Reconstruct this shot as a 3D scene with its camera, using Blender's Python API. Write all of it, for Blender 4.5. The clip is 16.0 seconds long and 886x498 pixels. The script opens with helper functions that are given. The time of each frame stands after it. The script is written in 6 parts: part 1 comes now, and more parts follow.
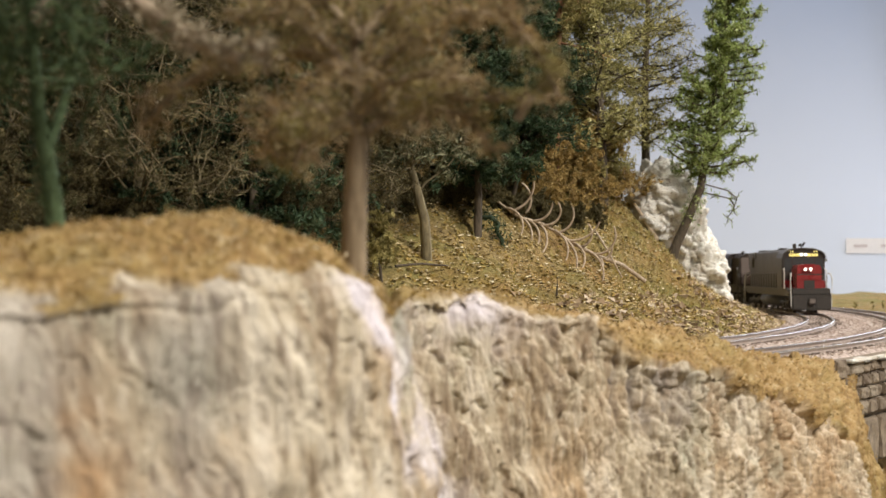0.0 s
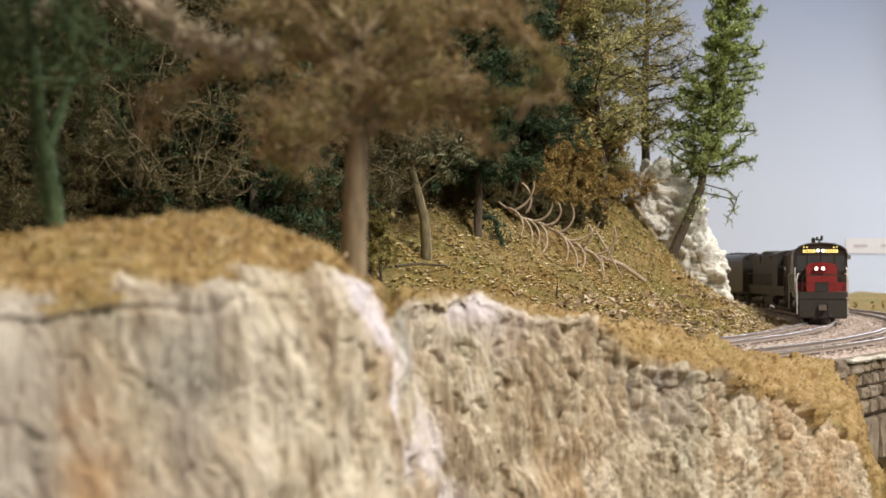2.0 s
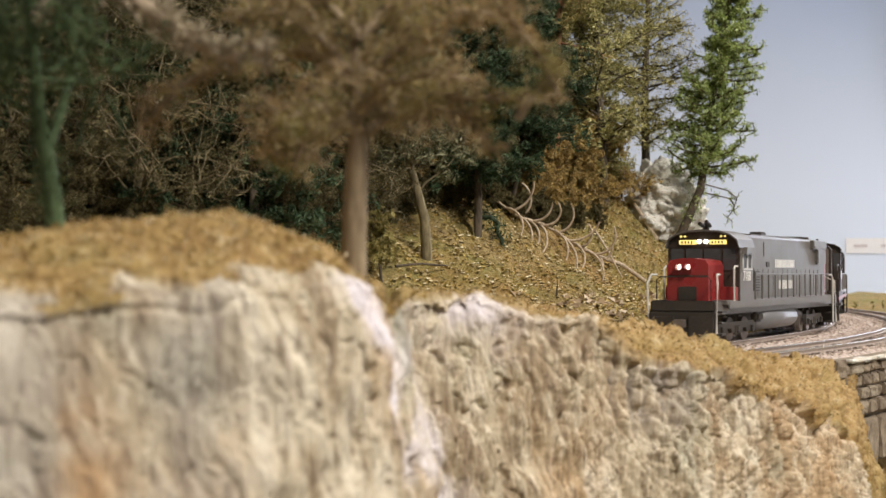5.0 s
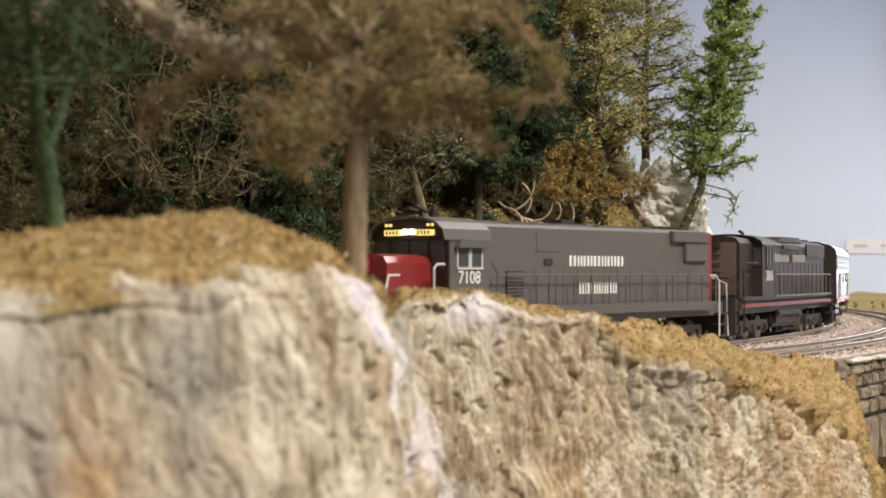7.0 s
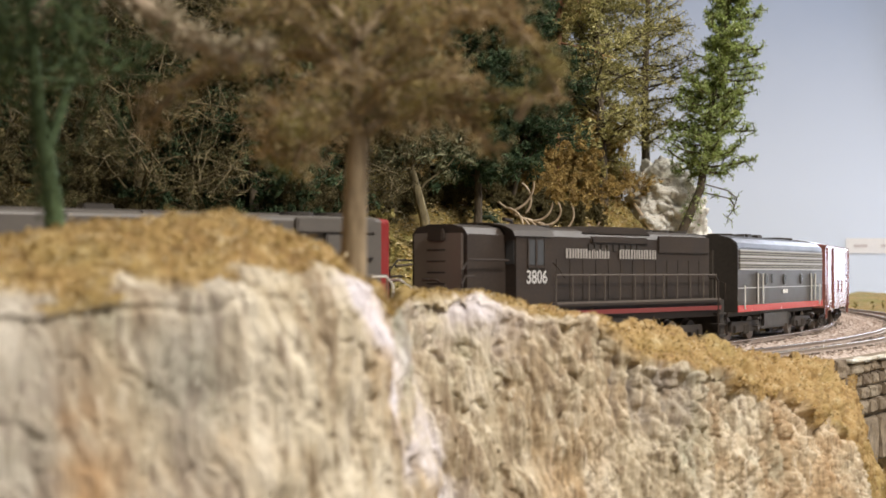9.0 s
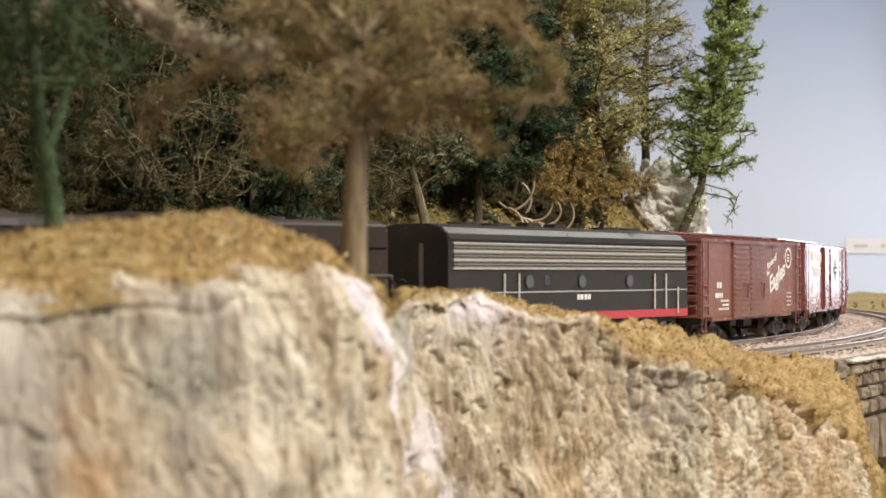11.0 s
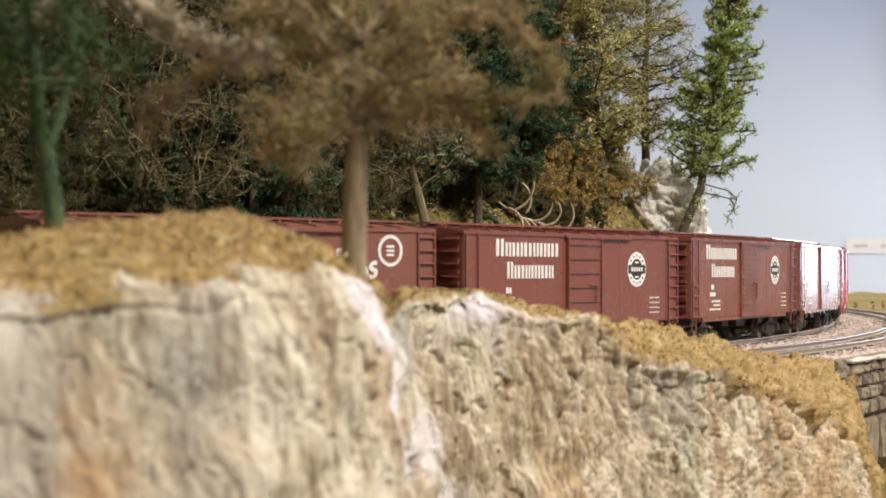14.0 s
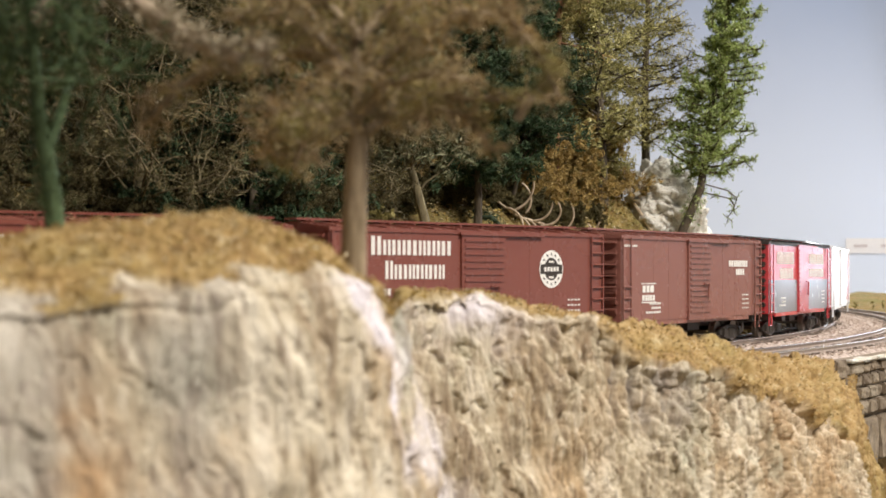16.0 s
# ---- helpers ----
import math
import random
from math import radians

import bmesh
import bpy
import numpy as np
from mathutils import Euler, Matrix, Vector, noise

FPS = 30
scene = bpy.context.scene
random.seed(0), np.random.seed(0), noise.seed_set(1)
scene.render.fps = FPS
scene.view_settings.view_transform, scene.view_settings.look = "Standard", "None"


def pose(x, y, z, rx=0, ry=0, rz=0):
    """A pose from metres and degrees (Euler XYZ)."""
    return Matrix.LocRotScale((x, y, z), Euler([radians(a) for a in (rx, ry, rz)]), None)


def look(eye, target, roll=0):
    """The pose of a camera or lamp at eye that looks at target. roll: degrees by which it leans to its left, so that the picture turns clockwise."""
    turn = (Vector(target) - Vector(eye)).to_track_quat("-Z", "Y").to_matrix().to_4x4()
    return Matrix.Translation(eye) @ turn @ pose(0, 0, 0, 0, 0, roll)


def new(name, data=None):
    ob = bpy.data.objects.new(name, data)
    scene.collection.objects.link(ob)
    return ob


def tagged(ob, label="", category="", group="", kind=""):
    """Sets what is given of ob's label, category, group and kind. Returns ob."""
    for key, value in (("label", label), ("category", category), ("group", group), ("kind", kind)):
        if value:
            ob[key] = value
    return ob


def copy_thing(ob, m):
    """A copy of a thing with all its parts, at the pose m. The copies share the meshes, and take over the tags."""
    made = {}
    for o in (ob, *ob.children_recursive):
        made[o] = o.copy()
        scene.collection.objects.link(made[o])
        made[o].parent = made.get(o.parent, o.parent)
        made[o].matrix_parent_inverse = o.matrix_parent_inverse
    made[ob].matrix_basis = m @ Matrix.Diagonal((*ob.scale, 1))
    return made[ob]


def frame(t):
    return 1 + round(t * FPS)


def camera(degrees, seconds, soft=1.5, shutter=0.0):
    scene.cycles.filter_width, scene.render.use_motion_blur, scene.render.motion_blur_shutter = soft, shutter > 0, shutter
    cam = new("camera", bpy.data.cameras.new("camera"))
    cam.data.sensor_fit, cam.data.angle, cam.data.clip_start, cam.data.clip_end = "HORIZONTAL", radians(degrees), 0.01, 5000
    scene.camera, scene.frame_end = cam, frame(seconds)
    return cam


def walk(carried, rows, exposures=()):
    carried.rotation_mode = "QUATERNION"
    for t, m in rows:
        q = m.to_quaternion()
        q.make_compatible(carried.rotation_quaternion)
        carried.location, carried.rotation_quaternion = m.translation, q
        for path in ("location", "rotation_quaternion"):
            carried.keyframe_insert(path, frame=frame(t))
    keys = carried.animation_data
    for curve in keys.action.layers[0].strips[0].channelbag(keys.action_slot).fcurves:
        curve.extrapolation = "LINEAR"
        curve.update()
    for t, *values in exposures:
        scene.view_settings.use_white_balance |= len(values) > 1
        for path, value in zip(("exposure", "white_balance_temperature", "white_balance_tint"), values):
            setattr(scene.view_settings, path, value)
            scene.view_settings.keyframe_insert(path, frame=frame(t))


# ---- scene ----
# A model railway in a room. Rail tops lie at z = 0, the room's floor at z = -1.2.
cam = camera(31.91, 16.0, soft=1.5)
cam.data.dof.use_dof = True
cam.data.dof.focus_distance = 0.80
cam.data.dof.aperture_fstop = 34.0
EYE = (0.0, 0.0, 0.0321)
AIM = pose(*EYE, 90.854, 0, 0)
walk(cam, [(0, AIM), (16, AIM)], [(0, 0.0), (7, 0.0), (9, 0.07), (12, 0.13), (16, 0.13)])

# ---- light: ceiling panels of the layout room ----
world = bpy.data.worlds.new("world")
scene.world = world
world.use_nodes = True
world.node_tree.nodes["Background"].inputs[0].default_value = (0.80, 0.88, 1.0, 1)
world.node_tree.nodes["Background"].inputs[1].default_value = 0.15


def area(name, eye, target, sx, sy, power, colour):
    d = bpy.data.lights.new(name, "AREA")
    d.shape, d.size, d.size_y, d.energy, d.color = "RECTANGLE", sx, sy, power, colour
    ob = new(name, d)
    ob.matrix_world = look(eye, target)
    return ob


area("lamp_near", (0.80, -0.32, 1.22), (0.08, 0.75, 0.0), 0.32, 0.32, 32, (1.0, 0.94, 0.87))
area("lamp_far", (1.1, 1.5, 1.3), (0.3, 1.4, 0.0), 0.5, 0.5, 27, (1.0, 0.97, 0.93))


# ---- materials ----
def ramp(nt, fac, stops):
    r = nt.nodes.new("ShaderNodeValToRGB")
    el = r.color_ramp.elements
    while len(el) < len(stops):
        el.new(0.5)
    for e, (p, c) in zip(el, stops):
        e.position, e.color = p, (*c, 1)
    nt.links.new(fac, r.inputs[0])
    return r.outputs[0]


def noise_tex(nt, vec, scale, detail=6, rough=0.6, dist=0.0):
    n = nt.nodes.new("ShaderNodeTexNoise")
    n.inputs["Scale"].default_value, n.inputs["Detail"].default_value = scale, detail
    n.inputs["Roughness"].default_value, n.inputs["Distortion"].default_value = rough, dist
    nt.links.new(vec, n.inputs["Vector"])
    return n.outputs[0]


def mixc(nt, fac, a, b, mode="MIX"):
    m = nt.nodes.new("ShaderNodeMix")
    m.data_type, m.blend_type = "RGBA", mode
    for sock, v in ((m.inputs[0], fac), (m.inputs[6], a), (m.inputs[7], b)):
        if isinstance(v, (int, float)):
            sock.default_value = v
        elif isinstance(v, tuple):
            sock.default_value = (*v, 1)
        else:
            nt.links.new(v, sock)
    return m.outputs[2]


def math_node(nt, op, a, b=0.0, clamp=False):
    m = nt.nodes.new("ShaderNodeMath")
    m.operation, m.use_clamp = op, clamp
    for sock, v in ((m.inputs[0], a), (m.inputs[1], b)):
        if isinstance(v, (int, float)):
            sock.default_value = v
        else:
            nt.links.new(v, sock)
    return m.outputs[0]


def start(name, stretch=None, space="Object"):
    m = bpy.data.materials.new(name)
    m.use_nodes = True
    nt = m.node_tree
    tc = nt.nodes.new("ShaderNodeTexCoord")
    vec = tc.outputs[space]
    if stretch:
        mp = nt.nodes.new("ShaderNodeMapping")
        mp.inputs["Scale"].default_value = stretch
        nt.links.new(vec, mp.inputs[0])
        vec = mp.outputs[0]
    return m, nt, vec, nt.nodes["Principled BSDF"]


def bump(nt, bsdf, height, strength, distance):
    b = nt.nodes.new("ShaderNodeBump")
    b.inputs["Strength"].default_value, b.inputs["Distance"].default_value = strength, distance
    nt.links.new(height, b.inputs["Height"])
    nt.links.new(b.outputs[0], bsdf.inputs["Normal"])


def paint(name, colour, rough=0.4, dirt=0.25, metal=0.0, coat=0.0, dust=(0.30, 0.25, 0.19), spec=0.5):
    """Model paint with faint dust at two scales."""
    m, nt, vec, bsdf = start(name)
    big = noise_tex(nt, vec, 60, 4)
    fine = noise_tex(nt, vec, 900, 3)
    f = math_node(nt, "MULTIPLY", math_node(nt, "MULTIPLY", big, fine), dirt * 2.2, True)
    c = mixc(nt, f, colour, dust)
    nt.links.new(c, bsdf.inputs["Base Color"])
    r = math_node(nt, "MULTIPLY_ADD", big, 0.25)
    r.node.inputs[2].default_value = rough - 0.1
    nt.links.new(r, bsdf.inputs["Roughness"])
    bsdf.inputs["Metallic"].default_value = metal
    bsdf.inputs["Coat Weight"].default_value = coat
    bsdf.inputs["Specular IOR Level"].default_value = spec
    bump(nt, bsdf, fine, 0.05, 0.0003)
    return m


def plain(name, colour, rough=0.6, metal=0.0, glow=0.0):
    m, nt, vec, bsdf = start(name)
    n = noise_tex(nt, vec, 400, 3)
    c = mixc(nt, n, tuple(v * 0.8 for v in colour), tuple(min(1, v * 1.2) for v in colour))
    nt.links.new(c, bsdf.inputs["Base Color"])
    bsdf.inputs["Roughness"].default_value, bsdf.inputs["Metallic"].default_value = rough, metal
    if glow:
        bsdf.inputs["Emission Color"].default_value = (*colour, 1)
        bsdf.inputs["Emission Strength"].default_value = glow
    return m


def leaf(name, a, b, c, rough=0.75):
    """Foliage whose clumps differ in tint."""
    m, nt, vec, bsdf = start(name)
    geo = nt.nodes.new("ShaderNodeNewGeometry")
    col = ramp(nt, geo.outputs["Random Per Island"], [(0.0, a), (0.55, b), (1.0, c)])
    big = noise_tex(nt, vec, 45, 3)
    col = mixc(nt, math_node(nt, "MULTIPLY", big, 0.7), col, tuple(v * 0.5 for v in a))
    nt.links.new(col, bsdf.inputs["Base Color"])
    bsdf.inputs["Roughness"].default_value = rough
    bsdf.inputs["Specular IOR Level"].default_value = 0.25
    return m


def bark(name, a, b):
    m, nt, vec, bsdf = start(name, (1, 1, 0.25))
    n = noise_tex(nt, vec, 700, 5)
    nt.links.new(ramp(nt, n, [(0.3, a), (0.7, b)]), bsdf.inputs["Base Color"])
    bsdf.inputs["Roughness"].default_value = 0.9
    bump(nt, bsdf, n, 0.5, 0.0006)
    return m


def earth_nodes(nt, vec):
    """Ochre scatter: foam, sand and bits of leaf."""
    g = noise_tex(nt, vec, 1700, 4, 0.7)
    m = noise_tex(nt, vec, 220, 6, 0.65)
    b = noise_tex(nt, vec, 28, 4)
    base = ramp(nt, m, [(0.30, (0.21, 0.125, 0.05)), (0.46, (0.37, 0.235, 0.085)), (0.60, (0.46, 0.32, 0.14)), (0.74, (0.66, 0.55, 0.34))])
    base = mixc(nt, ramp(nt, b, [(0.50, (0, 0, 0)), (0.64, (0.40, 0.40, 0.40))]), base, (0.30, 0.25, 0.08))
    return mixc(nt, ramp(nt, g, [(0.36, (0.6, 0.6, 0.6)), (0.5, (0, 0, 0))]), base, (0.20, 0.12, 0.045)), g, m


def earth(name):
    m, nt, vec, bsdf = start(name)
    col, g, mm = earth_nodes(nt, vec)
    nt.links.new(col, bsdf.inputs["Base Color"])
    bsdf.inputs["Roughness"].default_value = 0.95
    bump(nt, bsdf, math_node(nt, "ADD", g, mm), 0.8, 0.0016)
    return m


def hill_earth(name):
    """Leaf mould, moss and dry grass over the ochre."""
    m, nt, vec, bsdf = start(name)
    g, mm, b = noise_tex(nt, vec, 1500, 4, 0.7), noise_tex(nt, vec, 260, 6, 0.7), noise_tex(nt, vec, 16, 5, 0.6)
    base = ramp(nt, mm, [(0.30, (0.085, 0.055, 0.02)), (0.44, (0.25, 0.17, 0.055)), (0.58, (0.42, 0.30, 0.11)), (0.72, (0.66, 0.54, 0.31))])
    base = mixc(nt, ramp(nt, b, [(0.44, (0, 0, 0)), (0.60, (0.75, 0.75, 0.75))]), base, (0.25, 0.225, 0.05))
    base = mixc(nt, ramp(nt, noise_tex(nt, vec, 23, 4), [(0.48, (0, 0, 0)), (0.64, (0.7, 0.7, 0.7))]), base, (0.44, 0.26, 0.085))
    base = mixc(nt, ramp(nt, g, [(0.36, (0.65, 0.65, 0.65)), (0.5, (0, 0, 0))]), base, (0.12, 0.08, 0.03))
    nt.links.new(base, bsdf.inputs["Base Color"])
    bsdf.inputs["Roughness"].default_value = 0.95
    bump(nt, bsdf, math_node(nt, "ADD", g, mm), 0.9, 0.002)
    return m


def rock_nodes(nt, vec, light=(0.56, 0.475, 0.335)):
    mp = nt.nodes.new("ShaderNodeMapping")
    mp.inputs["Scale"].default_value = (1, 1, 0.22)
    mp.inputs["Rotation"].default_value = (0.0, 0.12, 0.0)
    nt.links.new(vec, mp.inputs[0])
    v = noise_tex(nt, mp.outputs[0], 78, 8, 0.64, 0.4)
    w = noise_tex(nt, mp.outputs[0], 420, 6, 0.7)
    b = noise_tex(nt, vec, 22, 5, 0.6)
    base = ramp(nt, v, [(0.28, (0.11, 0.085, 0.06)), (0.40, (0.36, 0.27, 0.17)), (0.50, light), (0.66, (0.80, 0.72, 0.58))])
    base = mixc(nt, ramp(nt, b, [(0.50, (0, 0, 0)), (0.64, (0.55, 0.55, 0.55))]), base, (0.52, 0.34, 0.165))
    base = mixc(nt, ramp(nt, noise_tex(nt, vec, 31, 4), [(0.55, (0, 0, 0)), (0.72, (0.6, 0.6, 0.6))]), base, (0.36, 0.38, 0.29))
    base = mixc(nt, ramp(nt, w, [(0.36, (0.8, 0.8, 0.8)), (0.47, (0, 0, 0))]), base, (0.18, 0.125, 0.08))
    mp2 = nt.nodes.new("ShaderNodeMapping")
    mp2.inputs["Scale"].default_value = (1, 1, 0.10)
    mp2.inputs["Rotation"].default_value = (0.0, -0.10, 0.0)
    nt.links.new(vec, mp2.inputs[0])
    s = noise_tex(nt, mp2.outputs[0], 480, 5, 0.65, 0.3)
    base = mixc(nt, ramp(nt, s, [(0.36, (0.65, 0.65, 0.65)), (0.48, (0, 0, 0))]), base, (0.22, 0.155, 0.095))
    base = mixc(nt, ramp(nt, s, [(0.55, (0, 0, 0)), (0.68, (0.55, 0.55, 0.55))]), base, (0.88, 0.80, 0.64))
    return base, v, math_node(nt, "ADD", w, s)


def rock_and_earth(name):
    """Plaster rock below, ochre scatter above, by the mesh's own cover, stain and darkening masks."""
    m, nt, vec, bsdf = start(name)
    rock, v, w = rock_nodes(nt, vec)
    soil, g, mm = earth_nodes(nt, vec)
    at = nt.nodes.new("ShaderNodeAttribute")
    at.attribute_name = "cover"
    sep = nt.nodes.new("ShaderNodeSeparateColor")
    nt.links.new(at.outputs["Color"], sep.inputs[0])
    rock = mixc(nt, sep.outputs[1], rock, (0.82, 0.76, 0.80))
    # third mask: grey tint, with shade painted into the open joints
    rock = mixc(nt, sep.outputs[2], rock, (0.30, 0.27, 0.25))
    rock = mixc(nt, math_node(nt, "MULTIPLY", at.outputs["Alpha"], 0.8), rock, (0.43, 0.255, 0.115))
    nt.links.new(mixc(nt, sep.outputs[0], rock, soil), bsdf.inputs["Base Color"])
    bsdf.inputs["Roughness"].default_value = 0.92
    bump(nt, bsdf, math_node(nt, "ADD", math_node(nt, "ADD", v, w), g), 0.5, 0.0012)
    return m


def pale_rock(name):
    m, nt, vec, bsdf = start(name, (0.8, 0.8, 1.5))
    n = noise_tex(nt, vec, 75, 8, 0.72, 0.5)
    f = noise_tex(nt, vec, 330, 6, 0.75)
    b = noise_tex(nt, vec, 30, 4)
    c = ramp(nt, n, [(0.27, (0.34, 0.25, 0.15)), (0.36, (0.76, 0.69, 0.55)), (0.46, (0.94, 0.91, 0.82))])
    c = mixc(nt, ramp(nt, b, [(0.56, (0, 0, 0)), (0.70, (0.6, 0.6, 0.6))]), c, (0.58, 0.45, 0.27))
    nt.links.new(mixc(nt, ramp(nt, f, [(0.36, (0.8, 0.8, 0.8)), (0.46, (0, 0, 0))]), c, (0.34, 0.25, 0.15)), bsdf.inputs["Base Color"])
    bsdf.inputs["Roughness"].default_value = 0.9
    bump(nt, bsdf, math_node(nt, "ADD", n, f), 0.8, 0.003)
    return m


def ballast_mat(name):
    m, nt, vec, bsdf = start(name)
    v = nt.nodes.new("ShaderNodeTexVoronoi")
    v.inputs["Scale"].default_value = 620
    nt.links.new(vec, v.inputs["Vector"])
    c = ramp(nt, v.outputs["Color"], [(0.1, (0.24, 0.175, 0.14)), (0.5, (0.50, 0.40, 0.34)), (0.9, (0.66, 0.57, 0.50))])
    nt.links.new(c, bsdf.inputs["Base Color"])
    bsdf.inputs["Roughness"].default_value = 0.95
    bump(nt, bsdf, v.outputs["Distance"], 0.9, 0.0012)
    return m


def pebble_mat(name, a, b, c):
    m, nt, vec, bsdf = start(name)
    geo = nt.nodes.new("ShaderNodeNewGeometry")
    nt.links.new(ramp(nt, geo.outputs["Random Per Island"], [(0, a), (0.5, b), (1, c)]), bsdf.inputs["Base Color"])
    bsdf.inputs["Roughness"].default_value = 0.9
    return m


def stone_mat(name):
    m, nt, vec, bsdf = start(name)
    info = nt.nodes.new("ShaderNodeObjectInfo")
    n = noise_tex(nt, vec, 260, 7, 0.7)
    c = ramp(nt, info.outputs["Random"], [(0, (0.22, 0.17, 0.12)), (0.5, (0.34, 0.27, 0.19)), (1, (0.42, 0.36, 0.27))])
    nt.links.new(mixc(nt, ramp(nt, n, [(0.35, (0.8, 0.8, 0.8)), (0.6, (0, 0, 0))]), c, (0.12, 0.09, 0.065)), bsdf.inputs["Base Color"])
    bsdf.inputs["Roughness"].default_value = 0.95
    bump(nt, bsdf, n, 0.8, 0.0012)
    return m


def sky_mat(name):
    """The painted backdrop: blue-grey above, paling to the horizon, with soft cloud mottling."""
    m, nt, vec, bsdf = start(name)
    sep = nt.nodes.new("ShaderNodeSeparateXYZ")
    nt.links.new(vec, sep.inputs[0])
    h = math_node(nt, "MULTIPLY_ADD", sep.outputs[2], 1.6)
    h.node.inputs[2].default_value = 0.1
    c = ramp(nt, h, [(0.0, (0.70, 0.74, 0.80)), (0.38, (0.60, 0.65, 0.75)), (0.95, (0.25, 0.31, 0.45))])
    n = noise_tex(nt, vec, 2.2, 5)
    nt.links.new(mixc(nt, math_node(nt, "MULTIPLY", n, 0.25), c, (0.74, 0.76, 0.80)), bsdf.inputs["Base Color"])
    bsdf.inputs["Roughness"].default_value = 0.8
    return m


HILL = hill_earth("leaf_mould")
EARTH = earth("ochre_scatter")
CLIFF = rock_and_earth("cast_rock_and_scatter")
PALE = pale_rock("pale_rock")
BALLAST = ballast_mat("ballast")
STONE = stone_mat("rough_stone")
SKY = sky_mat("painted_sky")
RAIL_SIDE = plain("rail_rust", (0.27, 0.21, 0.17), 0.55)
RAIL_TOP = plain("rail_steel", (0.80, 0.79, 0.77), 0.25, 0.9)
TIE = bark("tie_wood", (0.05, 0.035, 0.025), (0.14, 0.10, 0.07))
PEBBLE = pebble_mat("stone_chips", (0.27, 0.20, 0.16), (0.50, 0.40, 0.335), (0.68, 0.58, 0.50))
RUBBLE = pebble_mat("broken_stone", (0.14, 0.09, 0.05), (0.32, 0.22, 0.12), (0.58, 0.48, 0.36))
LITTER = pebble_mat("leaf_litter", (0.26, 0.17, 0.07), (0.38, 0.27, 0.11), (0.72, 0.62, 0.42))
MOULD = pebble_mat("leaf_bits", (0.11, 0.08, 0.028), (0.33, 0.24, 0.09), (0.72, 0.60, 0.36))
MOSSY = pebble_mat("moss_bits", (0.15, 0.105, 0.022), (0.33, 0.235, 0.055), (0.50, 0.35, 0.11))
STRAW = pebble_mat("straw_bits", (0.34, 0.24, 0.10), (0.60, 0.48, 0.25), (0.86, 0.77, 0.55))
DRY_GRASS = pebble_mat("dry_grass", (0.20, 0.19, 0.05), (0.44, 0.36, 0.13), (0.70, 0.56, 0.28))
TURF = pebble_mat("foam_turf", (0.20, 0.13, 0.04), (0.34, 0.225, 0.065), (0.50, 0.36, 0.13))
ROOM = plain("room_paint", (0.55, 0.53, 0.50), 0.85)


# ---- building helpers ----
def mesh_of(bm, name, material, smooth=False):
    me = bpy.data.meshes.new(name)
    bm.to_mesh(me)
    bm.free()
    me.materials.append(material)
    if smooth:
        me.polygons.foreach_set("use_smooth", [True] * len(me.polygons))
    return me


def part(name, bm, material, parent, label="", smooth=False):
    ob = new(name, mesh_of(bm, name, material, smooth))
    ob.parent = parent
    if label:
        tagged(ob, label)
    return ob


def thing(name, label, category, group="", kind="", m=None):
    ob = tagged(new(name), label, category, group, kind)
    if m is not None:
        ob.matrix_world = m
    return ob


def box(bm, x0, x1, y0, y1, z0, z1, bev=0.0):
    r = bmesh.ops.create_cube(bm, size=1, matrix=Matrix.Translation(((x0 + x1) / 2, (y0 + y1) / 2, (z0 + z1) / 2)) @ Matrix.Diagonal((abs(x1 - x0), abs(y1 - y0), abs(z1 - z0), 1)))
    if bev:
        es = list({e for v in r["verts"] for e in v.link_edges})
        bmesh.ops.bevel(bm, geom=es, offset=bev, segments=2, affect="EDGES")
    return bm


def boxes(*rows, bev=0.0):
    bm = bmesh.new()
    for r in rows:
        box(bm, *r, bev=bev)
    return bm


def tube(bm, pts, r0, r1=None, n=6):
    """A round bar through the points, tapering from r0 to r1."""
    r1 = r0 if r1 is None else r1
    pts = [Vector(p) for p in pts]
    rings = []
    for i, p in enumerate(pts):
        d = (pts[min(i + 1, len(pts) - 1)] - pts[max(i - 1, 0)]).normalized()
        a = d.orthogonal().normalized()
        b = d.cross(a)
        r = r0 + (r1 - r0) * i / max(1, len(pts) - 1)
        rings.append([bm.verts.new(p + (a * math.cos(k * 2 * math.pi / n) + b * math.sin(k * 2 * math.pi / n)) * r) for k in range(n)])
    for u, v in zip(rings, rings[1:]):
        o = min(range(n), key=lambda j: (u[0].co - v[j].co).length)
        for k in range(n):
            bm.faces.new((u[k], u[(k + 1) % n], v[(k + 1 + o) % n], v[(k + o) % n]))
    bm.faces.new(rings[0][::-1])
    bm.faces.new(rings[-1])
    return bm


def disc(bm, c, axis, r, h, n=16, r2=None):
    q = Vector((0, 0, 1)).rotation_difference(Vector(axis)).to_matrix().to_4x4()
    bmesh.ops.create_cone(bm, cap_ends=True, segments=n, radius1=r, radius2=r if r2 is None else r2, depth=h, matrix=Matrix.Translation(c) @ q)
    return bm


def prism(bm, outline, y0, y1):
    """An outline in x and z, drawn out along y."""
    a = [bm.verts.new((x, y0, z)) for x, z in outline]
    b = [bm.verts.new((x, y1, z)) for x, z in outline]
    bm.faces.new(a)
    bm.faces.new(b[::-1])
    for i in range(len(a)):
        j = (i + 1) % len(a)
        bm.faces.new((a[j], a[i], b[i], b[j]))
    bmesh.ops.recalc_face_normals(bm, faces=bm.faces)
    return bm


